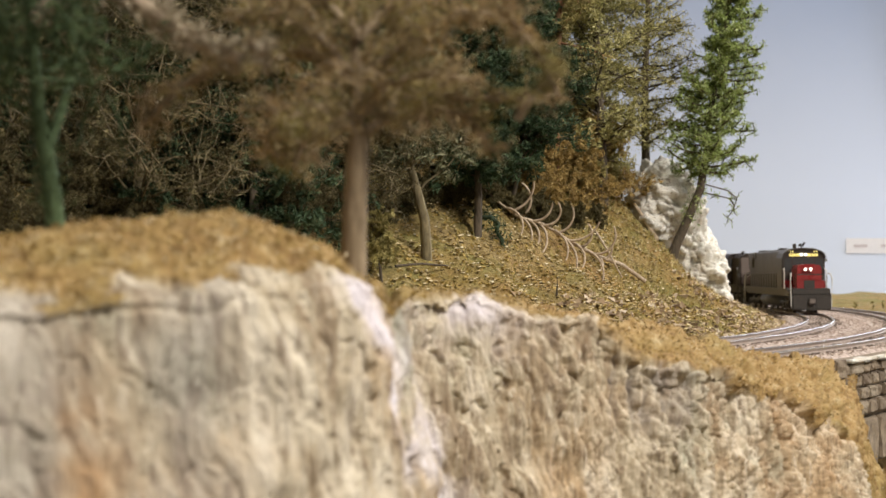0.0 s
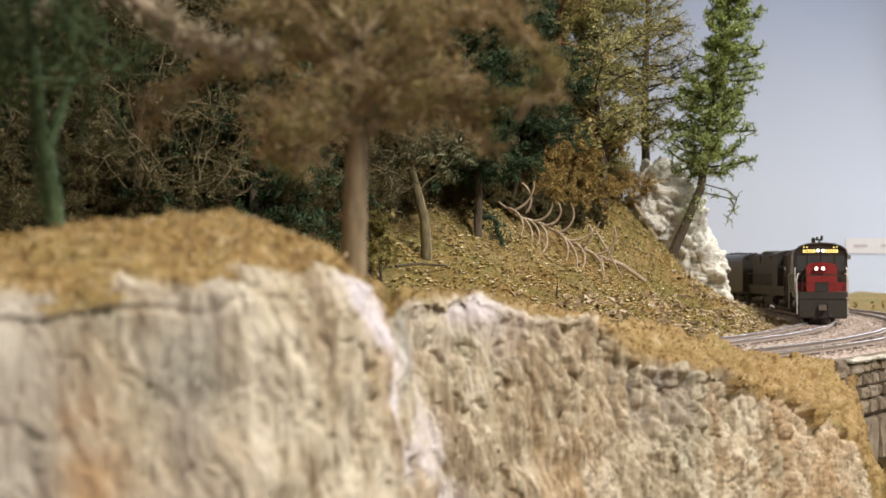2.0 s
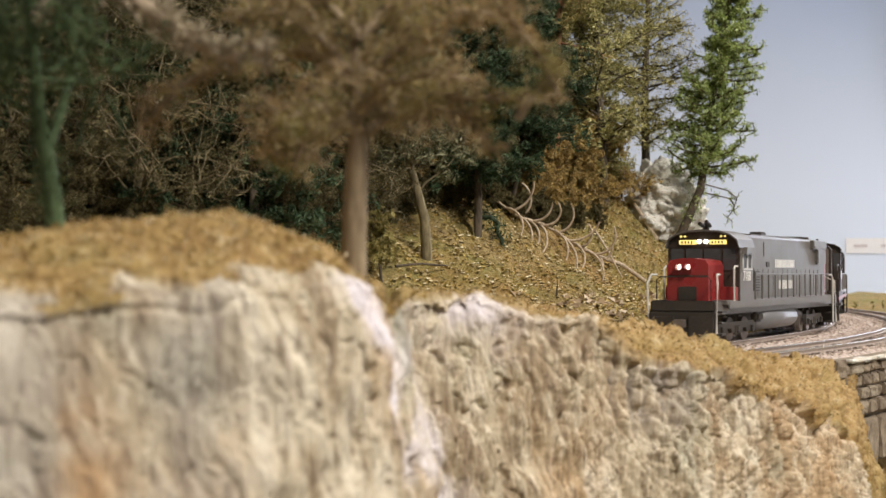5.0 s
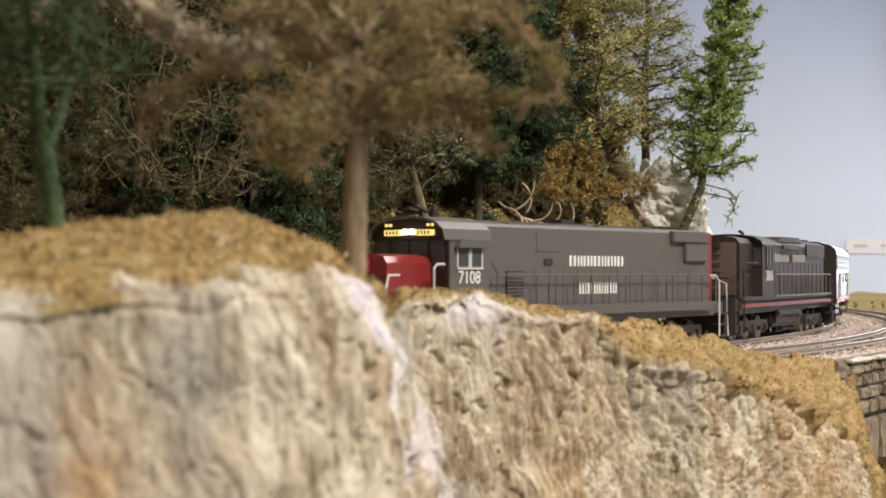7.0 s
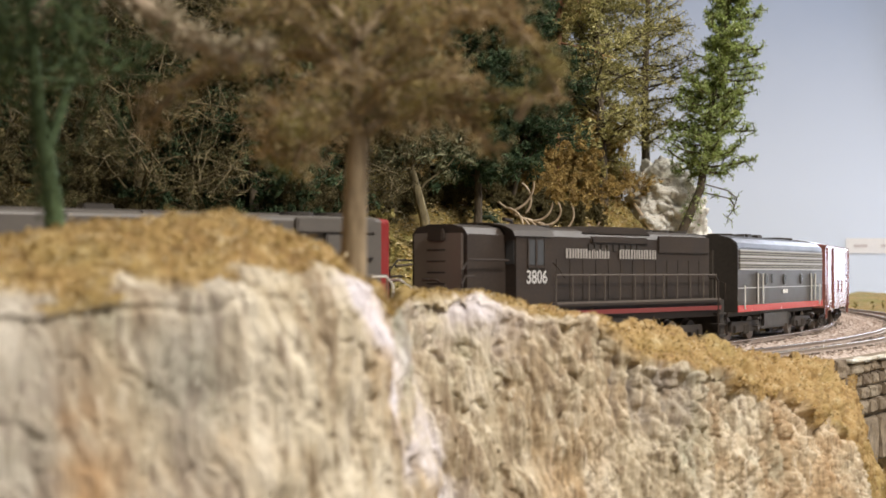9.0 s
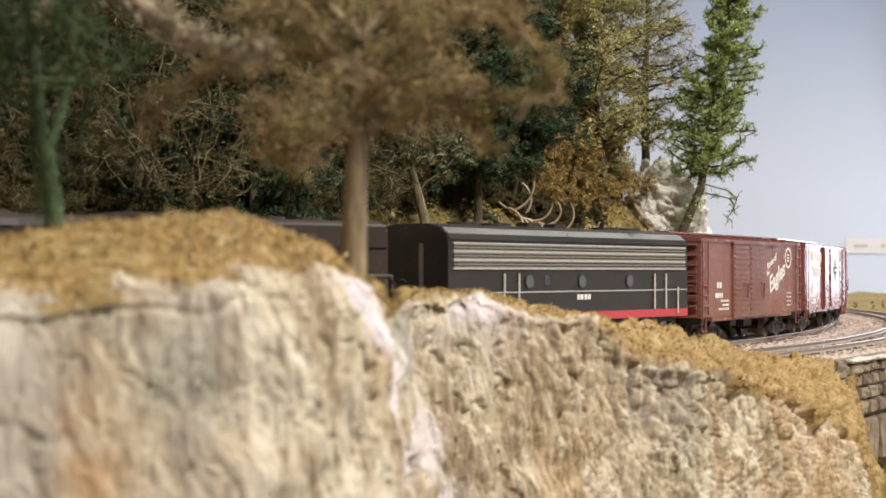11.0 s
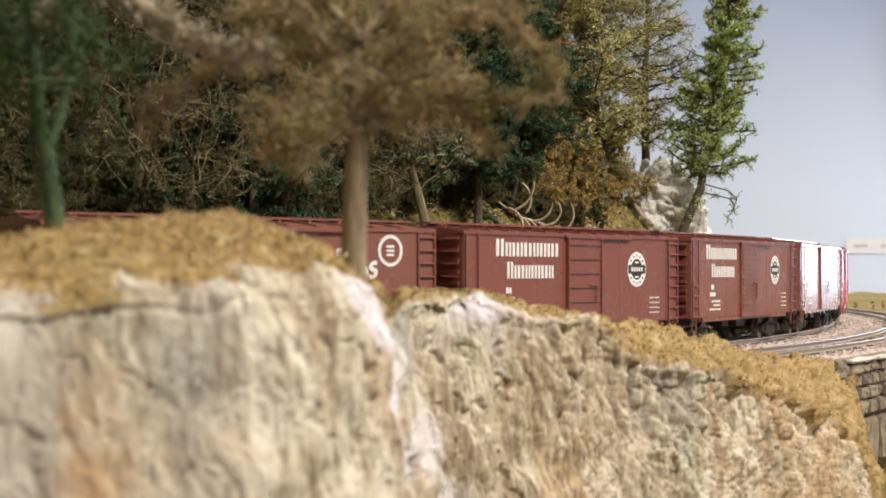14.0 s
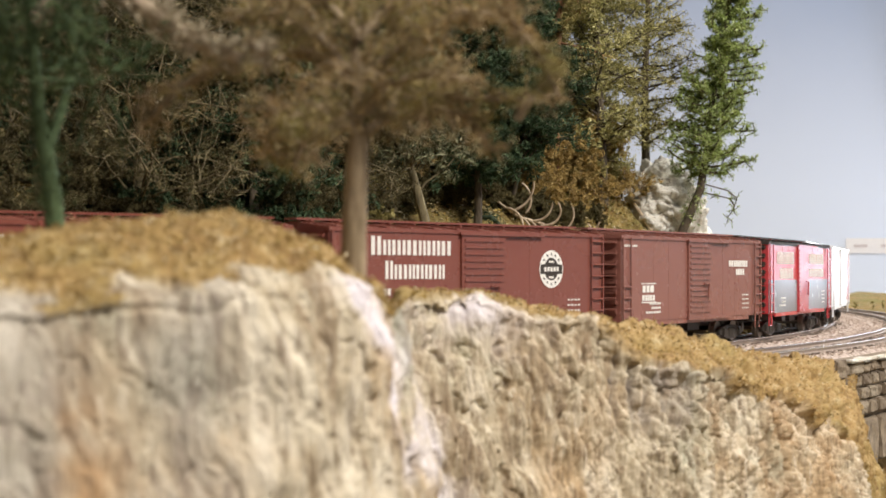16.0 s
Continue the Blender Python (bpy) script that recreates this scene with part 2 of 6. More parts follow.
def section(bm, outline, x0, x1):
    """An outline in y and z, drawn out along x."""
    a = [bm.verts.new((x0, y, z)) for y, z in outline]
    b = [bm.verts.new((x1, y, z)) for y, z in outline]
    bm.faces.new(a)
    bm.faces.new(b[::-1])
    for i in range(len(a)):
        j = (i + 1) % len(a)
        bm.faces.new((a[j], a[i], b[i], b[j]))
    bmesh.ops.recalc_face_normals(bm, faces=bm.faces)
    return bm


def grid_mesh(name, co, material, smooth=True, flip=False):
    """A sheet from an array of rows x columns x 3."""
    nr, nc, _ = co.shape
    i = np.arange(nr * nc).reshape(nr, nc)
    q = np.stack([i[:-1, :-1], i[:-1, 1:], i[1:, 1:], i[1:, :-1]], -1).reshape(-1, 4)
    if flip:
        q = q[:, ::-1]
    me = bpy.data.meshes.new(name)
    me.from_pydata(co.reshape(-1, 3).tolist(), [], q.tolist())
    me.materials.append(material)
    me.polygons.foreach_set("use_smooth", [smooth] * len(me.polygons))
    return me


def fbm(p, scale, octaves=4):
    return noise.fractal(Vector(p) * scale, 0.9, 2.1, octaves)


# ---- the track's line ----
S_TAB = np.linspace(-2.9, 1.9, 2401)
_t = np.clip(S_TAB, -1.0, 0.62)
_k = -0.871 - 0.702 * _t - 1.070 * _t ** 2 - 0.632 * _t ** 3
_k[S_TAB < -1.0] = -1.1
_k[S_TAB > 0.62] = -1.2
_step = S_TAB[1] - S_TAB[0]
_th = np.concatenate([[0], np.cumsum((_k[1:] + _k[:-1]) / 2 * _step)])
TH_TAB = _th - np.interp(0, S_TAB, _th) + radians(243.98)
_x = np.concatenate([[0], np.cumsum((np.cos(TH_TAB[1:]) + np.cos(TH_TAB[:-1])) / 2 * _step)])
_y = np.concatenate([[0], np.cumsum((np.sin(TH_TAB[1:]) + np.sin(TH_TAB[:-1])) / 2 * _step)])
X_TAB = _x - np.interp(0, S_TAB, _x) + 0.1662
Y_TAB = _y - np.interp(0, S_TAB, _y) + 0.8019


def on_line(s, d=0.0):
    """Place and heading at s metres along the running track, d metres to its outer side."""
    th = np.interp(s, S_TAB, TH_TAB)
    return np.interp(s, S_TAB, X_TAB) - math.sin(th) * d, np.interp(s, S_TAB, Y_TAB) + math.cos(th) * d, th


def beside(x, y):
    """How far along the track a place lies, and how far to its outer side."""
    x, y = np.asarray(x, float), np.asarray(y, float)
    step = slice(None, None, 8)
    xs, ys, ss, ts = X_TAB[step], Y_TAB[step], S_TAB[step], TH_TAB[step]
    sel = (ss > -1.6) & (ss < 1.2)
    xs, ys, ss, ts = xs[sel], ys[sel], ss[sel], ts[sel]
    d2 = (x[..., None] - xs) ** 2 + (y[..., None] - ys) ** 2
    i = d2.argmin(-1)
    d = -(np.sin(ts[i]) * (x - xs[i])) + np.cos(ts[i]) * (y - ys[i])
    return ss[i], np.sign(d) * np.sqrt(d2.min(-1))


def fan(px, py, depth):
    """A place given by its bearing, its drop and its distance ahead of the eye."""
    return depth * (px - 784) / 2742, depth, EYE[2] + depth * (481.9 - py) / 2742


# ---- the layout's ground: roadbed, hill and far side ----
def lie(x, y):
    """Height of the ground at arrays x, y (without fine relief)."""
    s, d = beside(x, y)
    q = -d
    flat = -0.0062
    hill = np.clip(q - 0.026, 0, None)
    up = 0.37 * hill + 0.80 * np.clip(hill - 0.05, 0, None) ** 1.3
    up = 0.26 * np.tanh(up / 0.26)
    z = flat + up
    # a steep grassy shoulder beside the pale outcrop
    z = z + np.where(q > 0.03, 0.028 * np.exp(-((x - 0.118) / 0.045) ** 2 - ((y - 1.04) / 0.09) ** 2), 0)
    gorge = (d > 0.064) & (s > -0.50)
    rise = np.clip(d - 0.09, 0, None)
    z = np.where((d > 0.09) & (s <= -0.50), flat + np.minimum(0.04 * rise, 0.0065), z)
    z = np.where(gorge, -0.12 - 0.1 * np.clip(d - 0.064, 0, 0.9), z)
    return z, d, s


gx, gy = np.meshgrid(np.linspace(-1.15, 1.1, 451), np.linspace(0.16, 2.3, 429))
gz, gd, gs = lie(gx, gy)
keep = gd < -0.02
rel = np.array([[fbm((x, y, 0), 18, 5) * 0.010 + fbm((x, y, 3), 90, 3) * 0.0025 for x, y in zip(rx, ry)] for rx, ry in zip(gx, gy)])
gz = gz + np.where(keep, rel * np.clip((-gd - 0.022) / 0.04, 0, 1), np.where(gs <= -0.5, rel * 0.3 * np.clip((gd - 0.09) / 0.05, 0, 1), 0))
ground = tagged(new("ground", grid_mesh("ground", np.stack([gx, gy, gz], -1), HILL)), "olive-brown and ochre scenic ground of a model railway hillside", "ground", kind="structure")


def strip(name, s0, s1, prof, material, step=0.004):
    """A profile (outer side, height) drawn along the running line."""
    n = int((s1 - s0) / step)
    co = np.zeros((n + 1, len(prof), 3))
    for i in range(n + 1):
        s = s0 + (s1 - s0) * i / n
        for j, (d, z) in enumerate(prof):
            x, y, _ = on_line(s, d)
            co[i, j] = x, y, z
    return grid_mesh(name, co, material, smooth=False)


ballast = tagged(new("ballast_bed", strip("ballast_bed", -1.5, 1.0, [(-0.026, -0.0072), (-0.017, -0.0023), (0.017, -0.0023), (0.024, -0.0034), (0.030, -0.0034), (0.037, -0.0023), (0.070, -0.0023), (0.074, -0.0045), (0.0745, -0.03)], BALLAST)), "grey-brown fine ballast under two tracks", "ballast", kind="structure")


# ---- the near bank: cast rock face, lip, ochre top, back slope to the tracks ----
# bearing, lip drop, lip distance, crest drop, crest distance, shift of the foot
BANK = [(-260, 560, 0.195, 430, 0.25, 0), (0, 545, 0.21, 403, 0.262, 0), (100, 540, 0.215, 388, 0.268, 0), (200, 532, 0.222, 377, 0.272, 0),
        (330, 524, 0.232, 370, 0.28, 0), (450, 512, 0.242, 392, 0.285, 0), (560, 502, 0.256, 436, 0.29, 10), (620, 500, 0.27, 478, 0.292, 30),
        (660, 530, 0.283, 512, 0.30, 50), (690, 560, 0.30, 548, 0.315, 60), (712, 545, 0.345, 530, 0.36, 50), (730, 527, 0.385, 521, 0.40, 20),
        (800, 522, 0.40, 517, 0.42, 0), (845, 524, 0.405, 519, 0.43, 0), (900, 550, 0.415, 529, 0.445, 0), (950, 567, 0.42, 540, 0.46, 0),
        (1050, 564, 0.435, 551, 0.475, 0), (1090, 600, 0.445, 557, 0.48, 0), (1130, 636, 0.45, 562, 0.485, 0), (1200, 646, 0.46, 572, 0.49, 0),
        (1240, 656, 0.465, 594, 0.50, 0), (1320, 668, 0.49, 624, 0.55, 20), (1400, 705, 0.52, 632, 0.60, 40), (1470, 750, 0.545, 636, 0.64, 50),
        (1508, 785, 0.56, 680, 0.65, 50), (1530, 840, 0.567, 770, 0.64, 40), (1548, 910, 0.573, 860, 0.63, 20), (1566, 990, 0.58, 950, 0.63, 0), (1640, 1150, 0.6, 1110, 0.64, 0)]
bank = np.array(BANK, float)
NC, NR = 920, 300
_along = np.concatenate([[0], np.cumsum(np.hypot(np.diff(bank[:, 0]), np.diff(bank[:, 2]) * 1500))])
cu = np.linspace(0, _along[-1], NC)
col = np.stack([np.interp(cu, _along, bank[:, k]) for k in range(6)], -1)
co = np.zeros((NR, NC, 3))
cover = np.zeros((NR, NC, 3))
LIP = 0.66
rust = np.zeros((NR, NC))
vs = np.linspace(0, 1, NR)
for i in range(NC):
    px, ly, ld, ty, td, sh = col[i]
    lip = np.array(fan(px, ly, ld))
    top = np.array(fan(px, ty, td))
    low = np.array(fan(px + sh * 1.3, max(940, ly + 60), ld * 0.955))
    deep = np.array([low[0], low[1] - 0.02, -0.26])
    s, d = beside(top[0], top[1])
    ex, ey, _ = on_line(float(s), 0.077)
    if d < 0.08:
        ex, ey = top[0] + 0.002, top[1] + 0.004
    end = np.array([ex, ey, -0.012])
    mid = (top + end) / 2 + np.array([0, 0, 0.2 * max(0.0, top[2] - end[2])])
    ctl = np.stack([deep, low, lip, top, mid, end])
    for k in range(3):
        co[:, i, k] = np.interp(vs, [0, 0.05, LIP, 0.84, 0.93, 1.0], ctl[:, k])
for _ in range(5):
    co[1:-1] = (co[:-2] + 2 * co[1:-1] + co[2:]) / 4
for _ in range(8):
    co[:, 1:-1] = (co[:, :-2] + 2 * co[:, 1:-1] + co[:, 2:]) / 4
du, dv = np.gradient(co, axis=1), np.gradient(co, axis=0)
nrm = np.cross(du, dv)
nrm /= np.linalg.norm(nrm, axis=-1, keepdims=True) + 1e-12


def crack(q, width):
    """One in a joint between blocks, nought inside them."""
    dist = noise.voronoi(q)[0]
    return max(0.0, 1 - (dist[1] - dist[0]) / width)


def bell(x, centre, width):
    return math.exp(-((x - centre) / width) ** 2)


def joint(px, v, wob):
    """The upright open joints of the broken part."""
    return sum(bell(px + 7 * wob + 40 * (v - 0.55), c, w) for c, w in ((1100, 4.5), (1131, 6.5), (1152, 4), (1184, 5), (1230, 4.5)))


for j in range(NR):
    v = vs[j]
    for i in range(NC):
        p = co[j, i]
        px = col[i, 0]
        wob = noise.fractal(Vector((p[0] * 60, p[1] * 60, p[2] * 90)), 1.0, 2.0, 4)
        edge = LIP + 0.02 + (0.13 if px < 640 else 0.05) * wob if px < 1290 else LIP - 0.02 + 0.10 * wob
        if 690 < px < 1060:
            edge += 0.05
        if px < 640:
            edge += 0.045 * bell(px, 350, 120)
        face = min(1.0, max(0.0, (edge - v) / 0.02))
        slant = 0.10 if px < 1200 else 0.02
        q = Vector((p[0] + p[1] * 0.5 + slant * p[2], p[1] * 0.3, p[2] * (0.36 if px < 640 else 0.17 if px < 1060 else 0.30)))
        warp = Vector((0.25 * wob, 0, 0.3 * wob))
        big = noise.fractal(Vector(p) * 24, 0.9, 2.0, 3)
        if face > 0:
            k1 = crack(q * 62 + warp, 0.16)
            k2 = crack(q * 190 + warp * 2, 0.22)
            fis = noise.ridged_multi_fractal(q * 90, 0.9, 2.1, 4, 1.0, 2.0)
            fine = noise.fractal(Vector((p[0] + slant * p[2], p[1], p[2] * 0.30)) * 330, 0.7, 2.1, 4)
            near = 0.30 + 1.5 * min(0.47, p[1])
            worn = 0.62 if px < 640 else 0.5
            chip = 0.5 if px < 640 else 0.8 if px < 1060 else 1.0 + 0.5 * min(1.0, (px - 1060) / 150)
            shard = crack(Vector((q.x * 300 + 1.2 * wob, q.y * 100, q.z * 420 + q.x * 120)), 0.5) + 0.6 * crack(Vector((q.x * 560, q.y * 200, q.z * 700 - q.x * 260)), 0.5)
            rock = (-(0.0012 if px < 640 else 0.0021) * k1 ** 2 - 0.0010 * k2 ** 2 - 0.0011 * chip * shard - 0.0017 * worn * (fis - 0.9) + 0.0048 * big + 0.0017 * chip * worn * fine + 0.0016 * noise.fractal(Vector(p) * 70, 0.8, 2, 3)) * near
            # open joints between the upright blocks of the broken part
            if 1080 < px < 1250 and 0.34 < v < LIP:
                rock -= 0.0035 * joint(px, v, wob) * min(1, (v - 0.34) / 0.08)
                rock += 0.0022 * bell(v, LIP - 0.02, 0.02)
            if 860 < px < 1030 and 0.30 < v < LIP:
                rock -= 0.0022 * (bell(px + 30 * wob, 905, 5) + bell(px + 30 * wob, 1008, 6)) * min(1, (v - 0.30) / 0.1)
            # an overhung ledge below the ochre cap
            rock -= 0.0017 * bell(v, LIP - 0.03 + 0.05 * wob, 0.014) * (0.5 if px < 640 else 0.3) * near
        else:
            rock = 0.0
        soil = (0.0014 if px < 1270 else 0.0026) * noise.fractal(Vector(p) * 160, 0.8, 2.0, 4) + 0.0026 * noise.fractal(Vector(p) * 34, 0.9, 2.0, 3)
        if px > 1290:
            soil += 0.0024 * noise.fractal(Vector((p[0] * 260, p[1] * 200, p[2] * 45)), 0.8, 2.0, 3)
        fade = 1 if v < 0.93 else (1 - v) / 0.07
        co[j, i] = p + nrm[j, i] * (rock * face + soil * (1 - face)) * fade
        cover[j, i, 0] = 1 - face
        white = bell(px + 40 * wob, 646 + 100 * max(0, LIP - v) / 0.4, 24 + 50 * max(0, LIP - v)) * (0.45 + 0.9 * wob)
        white += 0.8 * bell(px, 830, 90) * bell(v, LIP, 0.10) * (0.6 + wob)
        cover[j, i, 1] = min(0.92, max(0, white * 1.25))
        rust[j, i] = max(0.0, min(0.9, 1.1 * bell(px + 40 * wob, 170, 55) * bell(v, 0.18, 0.20) * (0.7 + wob) + 0.4 * bell(px, 1060, 60) * (0.4 + wob) + 0.5 * bell(px, 1420, 130) * (0.45 + wob)))
        # greys some patches and the far left, and paints shade into the carved joints
        cover[j, i, 2] = max(0.0, min(0.7, bell(px + 60 * wob, 350, 80) * 0.45 + 0.8 * bell(px, 1172, 55) * bell(v, 0.52, 0.13) * max(0, wob + 0.45) + (0.7 * joint(px, v, wob) * bell(v, 0.54, 0.12) if 1070 < px < 1260 else 0) + 0.5 * bell(px + 50 * wob, 40, 110)))
me = grid_mesh("near_bank", co, CLIFF, flip=False)
at = me.color_attributes.new("cover", "FLOAT_COLOR", "POINT")
at.data.foreach_set("color", np.concatenate([cover, rust[..., None]], -1).ravel())
tagged(new("rock_cliff", me), "tan cast-plaster rock cliff topped with ochre scatter", "cliff", kind="structure")
BANK_CO = co.reshape(-1, 3)
BANK_COVER = cover.reshape(-1, 3)

# ---- room and backdrop ----
arc = [(-2.2, 2.75), (0.9, 2.75)] + [(0.9 + 1.3 * math.sin(a), 1.45 + 1.3 * math.cos(a)) for a in np.linspace(0.1, math.pi / 2, 14)] + [(2.2, -1.6)]
sky = np.array([[(x, y, z) for x, y in arc] for z in (-1.2, -0.4, 0.0, 0.4, 0.9, 1.5)])
tagged(new("backdrop", grid_mesh("backdrop", sky, SKY)), "painted pale blue sky backdrop wall", "backdrop", kind="structure")


def slab(name, x0, x1, y0, y1, z0, z1, label):
    return tagged(new(name, mesh_of(boxes((x0, x1, y0, y1, z0, z1)), name, ROOM)), label, name.split("_")[0], kind="structure")


slab("floor", -2.3, 2.3, -1.7, 2.9, -1.26, -1.2, "plain grey floor of the layout room")
slab("ceiling", -2.3, 2.3, -1.7, 2.9, 1.5, 1.56, "plain white ceiling of the layout room")
slab("wall_west", -2.3, -2.2, -1.7, 2.9, -1.2, 1.5, "plain light wall of the layout room")
slab("wall_south", -2.2, 2.3, -1.7, -1.6, -1.2, 1.5, "plain light wall of the layout room")

# the benchwork that carries the layout
bench = tagged(new("layout_table"), "plain timber benchwork under the model landscape", "table", kind="structure")
part("table_top", boxes((-1.15, 1.1, 0.13, 2.3, -0.30, -0.255)), ROOM, bench)
for x in (-1.05, 1.0):
    for y in (0.25, 2.2):
        part("leg", boxes((x - 0.04, x + 0.04, y - 0.04, y + 0.04, -1.2, -0.30), bev=0.004), ROOM, bench)


# an unseen window added in the far corner, past the backdrop's visible part
window = tagged(new("window_1"), "unseen bright source set in an added white window frame", "window", kind="structure")
window.matrix_world = look((1.15, 2.62, 0.25), (0.25, 0.85, 0.05))
part("window_frame", boxes((-0.34, -0.30, -0.44, 0.44, -0.03, 0.0), (0.30, 0.34, -0.44, 0.44, -0.03, 0.0), (-0.30, 0.30, 0.40, 0.44, -0.03, 0.0), (-0.30, 0.30, -0.44, -0.40, -0.03, 0.0)), ROOM, window)
# stands in for the bright source that whitens car sides and rails
area("daylight", (1.145, 2.61, 0.25), (0.25, 0.85, 0.05), 0.60, 0.80, 11, (0.78, 0.84, 1.0))


# ---- paints of the rolling stock ----
GREY = paint("lark_grey", (0.105, 0.096, 0.088), 0.38, 0.16)
SCARLET = paint("scarlet", (0.26, 0.013, 0.016), 0.27, 0.12)
BLACK = paint("worn_black", (0.022, 0.017, 0.0145), 0.50, 0.22, dust=(0.16, 0.11, 0.075), spec=0.35)
SOOT = paint("underframe_black", (0.016, 0.0145, 0.014), 0.55, 0.22, dust=(0.20, 0.15, 0.10))
CARBODY = paint("carbody_charcoal", (0.019, 0.0165, 0.0145), 0.29, 0.10)
SILVER = paint("silver_roof", (0.17, 0.17, 0.175), 0.42, 0.12)
GRILLE = paint("stainless_grille", (0.34, 0.31, 0.25), 0.40, 0.15, metal=0.4)
BROWN = paint("boxcar_red", (0.215, 0.062, 0.045), 0.24, 0.10)
BROWN_B = paint("oxide_brown", (0.235, 0.085, 0.066), 0.24, 0.12)
BROWN_C = paint("faded_oxide", (0.26, 0.10, 0.078), 0.24, 0.12)
CRIMSON = paint("crimson", (0.55, 0.05, 0.06), 0.22, 0.10)
COOL = paint("cool_grey", (0.20, 0.21, 0.235), 0.22, 0.12)
WHITE = paint("car_white", (0.80, 0.80, 0.80), 0.22, 0.08)
LETTER = plain("lettering_white", (0.82, 0.80, 0.75), 0.5)
STEEL = paint("weathered_steel", (0.20, 0.17, 0.15), 0.4, 0.3, metal=0.5)
HANDRAIL = plain("handrail_cream", (0.62, 0.60, 0.55), 0.4)
GLASS_DARK = plain("cab_glass", (0.06, 0.06, 0.06), 0.08)
FRAME_PALE = plain("window_frame", (0.55, 0.54, 0.52), 0.5)
LAMP = plain("headlamp_glow", (1.0, 0.93, 0.78), 0.3, glow=3.5)
BOARD = plain("number_board_glow", (1.0, 0.78, 0.25), 0.4, glow=1.0)
MM = 0.001


def mb(*rows, bev=0.0):
    """Blocks in millimetres: x0, x1, y0, y1, z0, z1."""
    return boxes(*[[v * MM for v in r] for r in rows], bev=bev * MM)


def bar(pts, r=0.35, n=6):
    return tube(bmesh.new(), [[v * MM for v in p] for p in pts], r * MM, n=n)


def marks(parent, name, x0, x1, z0, z1, n, y, gap=0.25, cap=1.0, slant=0.0, material=None):
    """A line of lettering as n plain blocks; the first may stand taller."""
    material = material or LETTER
    big = z1 - z0 > 3
    if big:
        n, gap = 2 * n, 0.40
    share = [(1.0, 0.86, 1.12, 0.94, 0.8, 1.08, 0.9)[(i * 3 + n) % 7] for i in range(n)]
    at, k = x0, (x1 - x0) / sum(share)
    bm = None if big else bmesh.new()
    for i in range(n):
        a, b = at, at + k * share[i] * (1 - gap)
        at += k * share[i]
        h = z1 + (z1 - z0) * (cap - 1) if i < (2 if big else 1) else z1
        row = (a * MM, b * MM, y * MM, (y + 0.12) * MM, (z0 + slant * i) * MM, (h + slant * i) * MM)
        if big:
            part("letter_bar", boxes(row), material, parent)
        else:
            box(bm, *row)
    return None if big else part(name, bm, material, parent, "white lettering as plain bars")


def figures(parent, text, x, y, z, size, material):
    """Numerals on the outer side, reading along it."""
    cu = bpy.data.curves.new("numerals", "FONT")
    cu.body, cu.size, cu.extrude, cu.align_x = text, size * MM, 0.00005, "CENTER"
    cu.offset = 0.00008
    tmp = bpy.data.objects.new("numerals", cu)
    scene.collection.objects.link(tmp)
    me = bpy.data.meshes.new_from_object(tmp.evaluated_get(bpy.context.evaluated_depsgraph_get()))
    bpy.data.objects.remove(tmp)
    me.materials.clear()
    me.materials.append(material)
    ob = new("numerals", me)
    ob.parent = parent
    ob.matrix_local = Matrix(((-1, 0, 0, x * MM), (0, 0, 1, y * MM), (0, 1, 0, z * MM), (0, 0, 0, 1)))
    return tagged(ob, "white painted road number")


def slogan(parent, text, x, z, width, turn):
    """A slanted word on the outer side, rising along it."""
    cu = bpy.data.curves.new("slogan", "FONT")
    cu.body, cu.size, cu.extrude, cu.shear, cu.offset = text, 10 * MM, 0.00006, 0.35, 0.00022
    tmp = bpy.data.objects.new("slogan", cu)
    scene.collection.objects.link(tmp)
    me = bpy.data.meshes.new_from_object(tmp.evaluated_get(bpy.context.evaluated_depsgraph_get()))
    bpy.data.objects.remove(tmp)
    me.materials.clear()
    me.materials.append(LETTER)
    k = width * MM / max(v.co.x for v in me.vertices)
    c, sn = math.cos(radians(turn)), math.sin(radians(turn))
    ob = new("slogan_word", me)
    ob.parent = parent
    ob.matrix_local = Matrix(((-c * k, sn * k, 0, x * MM), (0, 0, 1, 17.12 * MM), (sn * k, c * k, 0, z * MM), (0, 0, 0, 1)))
    return tagged(ob, "white slanted slogan word")


def collar(parent, x, y, z, r, depth):
    """An open round tube added before a lamp, facing forward, to block its glow sideways."""
    bm = bmesh.new()
    n = 16
    rows = [[bm.verts.new(((x + dx) * MM, (y + q * math.cos(2 * math.pi * k / n)) * MM, (z + q * math.sin(2 * math.pi * k / n)) * MM)) for k in range(n)] for dx, q in ((0, r), (depth, r), (depth, r - 0.25), (0, r - 0.25))]
    for a, b in zip(rows, rows[1:]):
        for k in range(n):
            bm.faces.new((a[k], a[(k + 1) % n], b[(k + 1) % n], b[k]))
    part("lamp_hood", bm, SCARLET, parent)


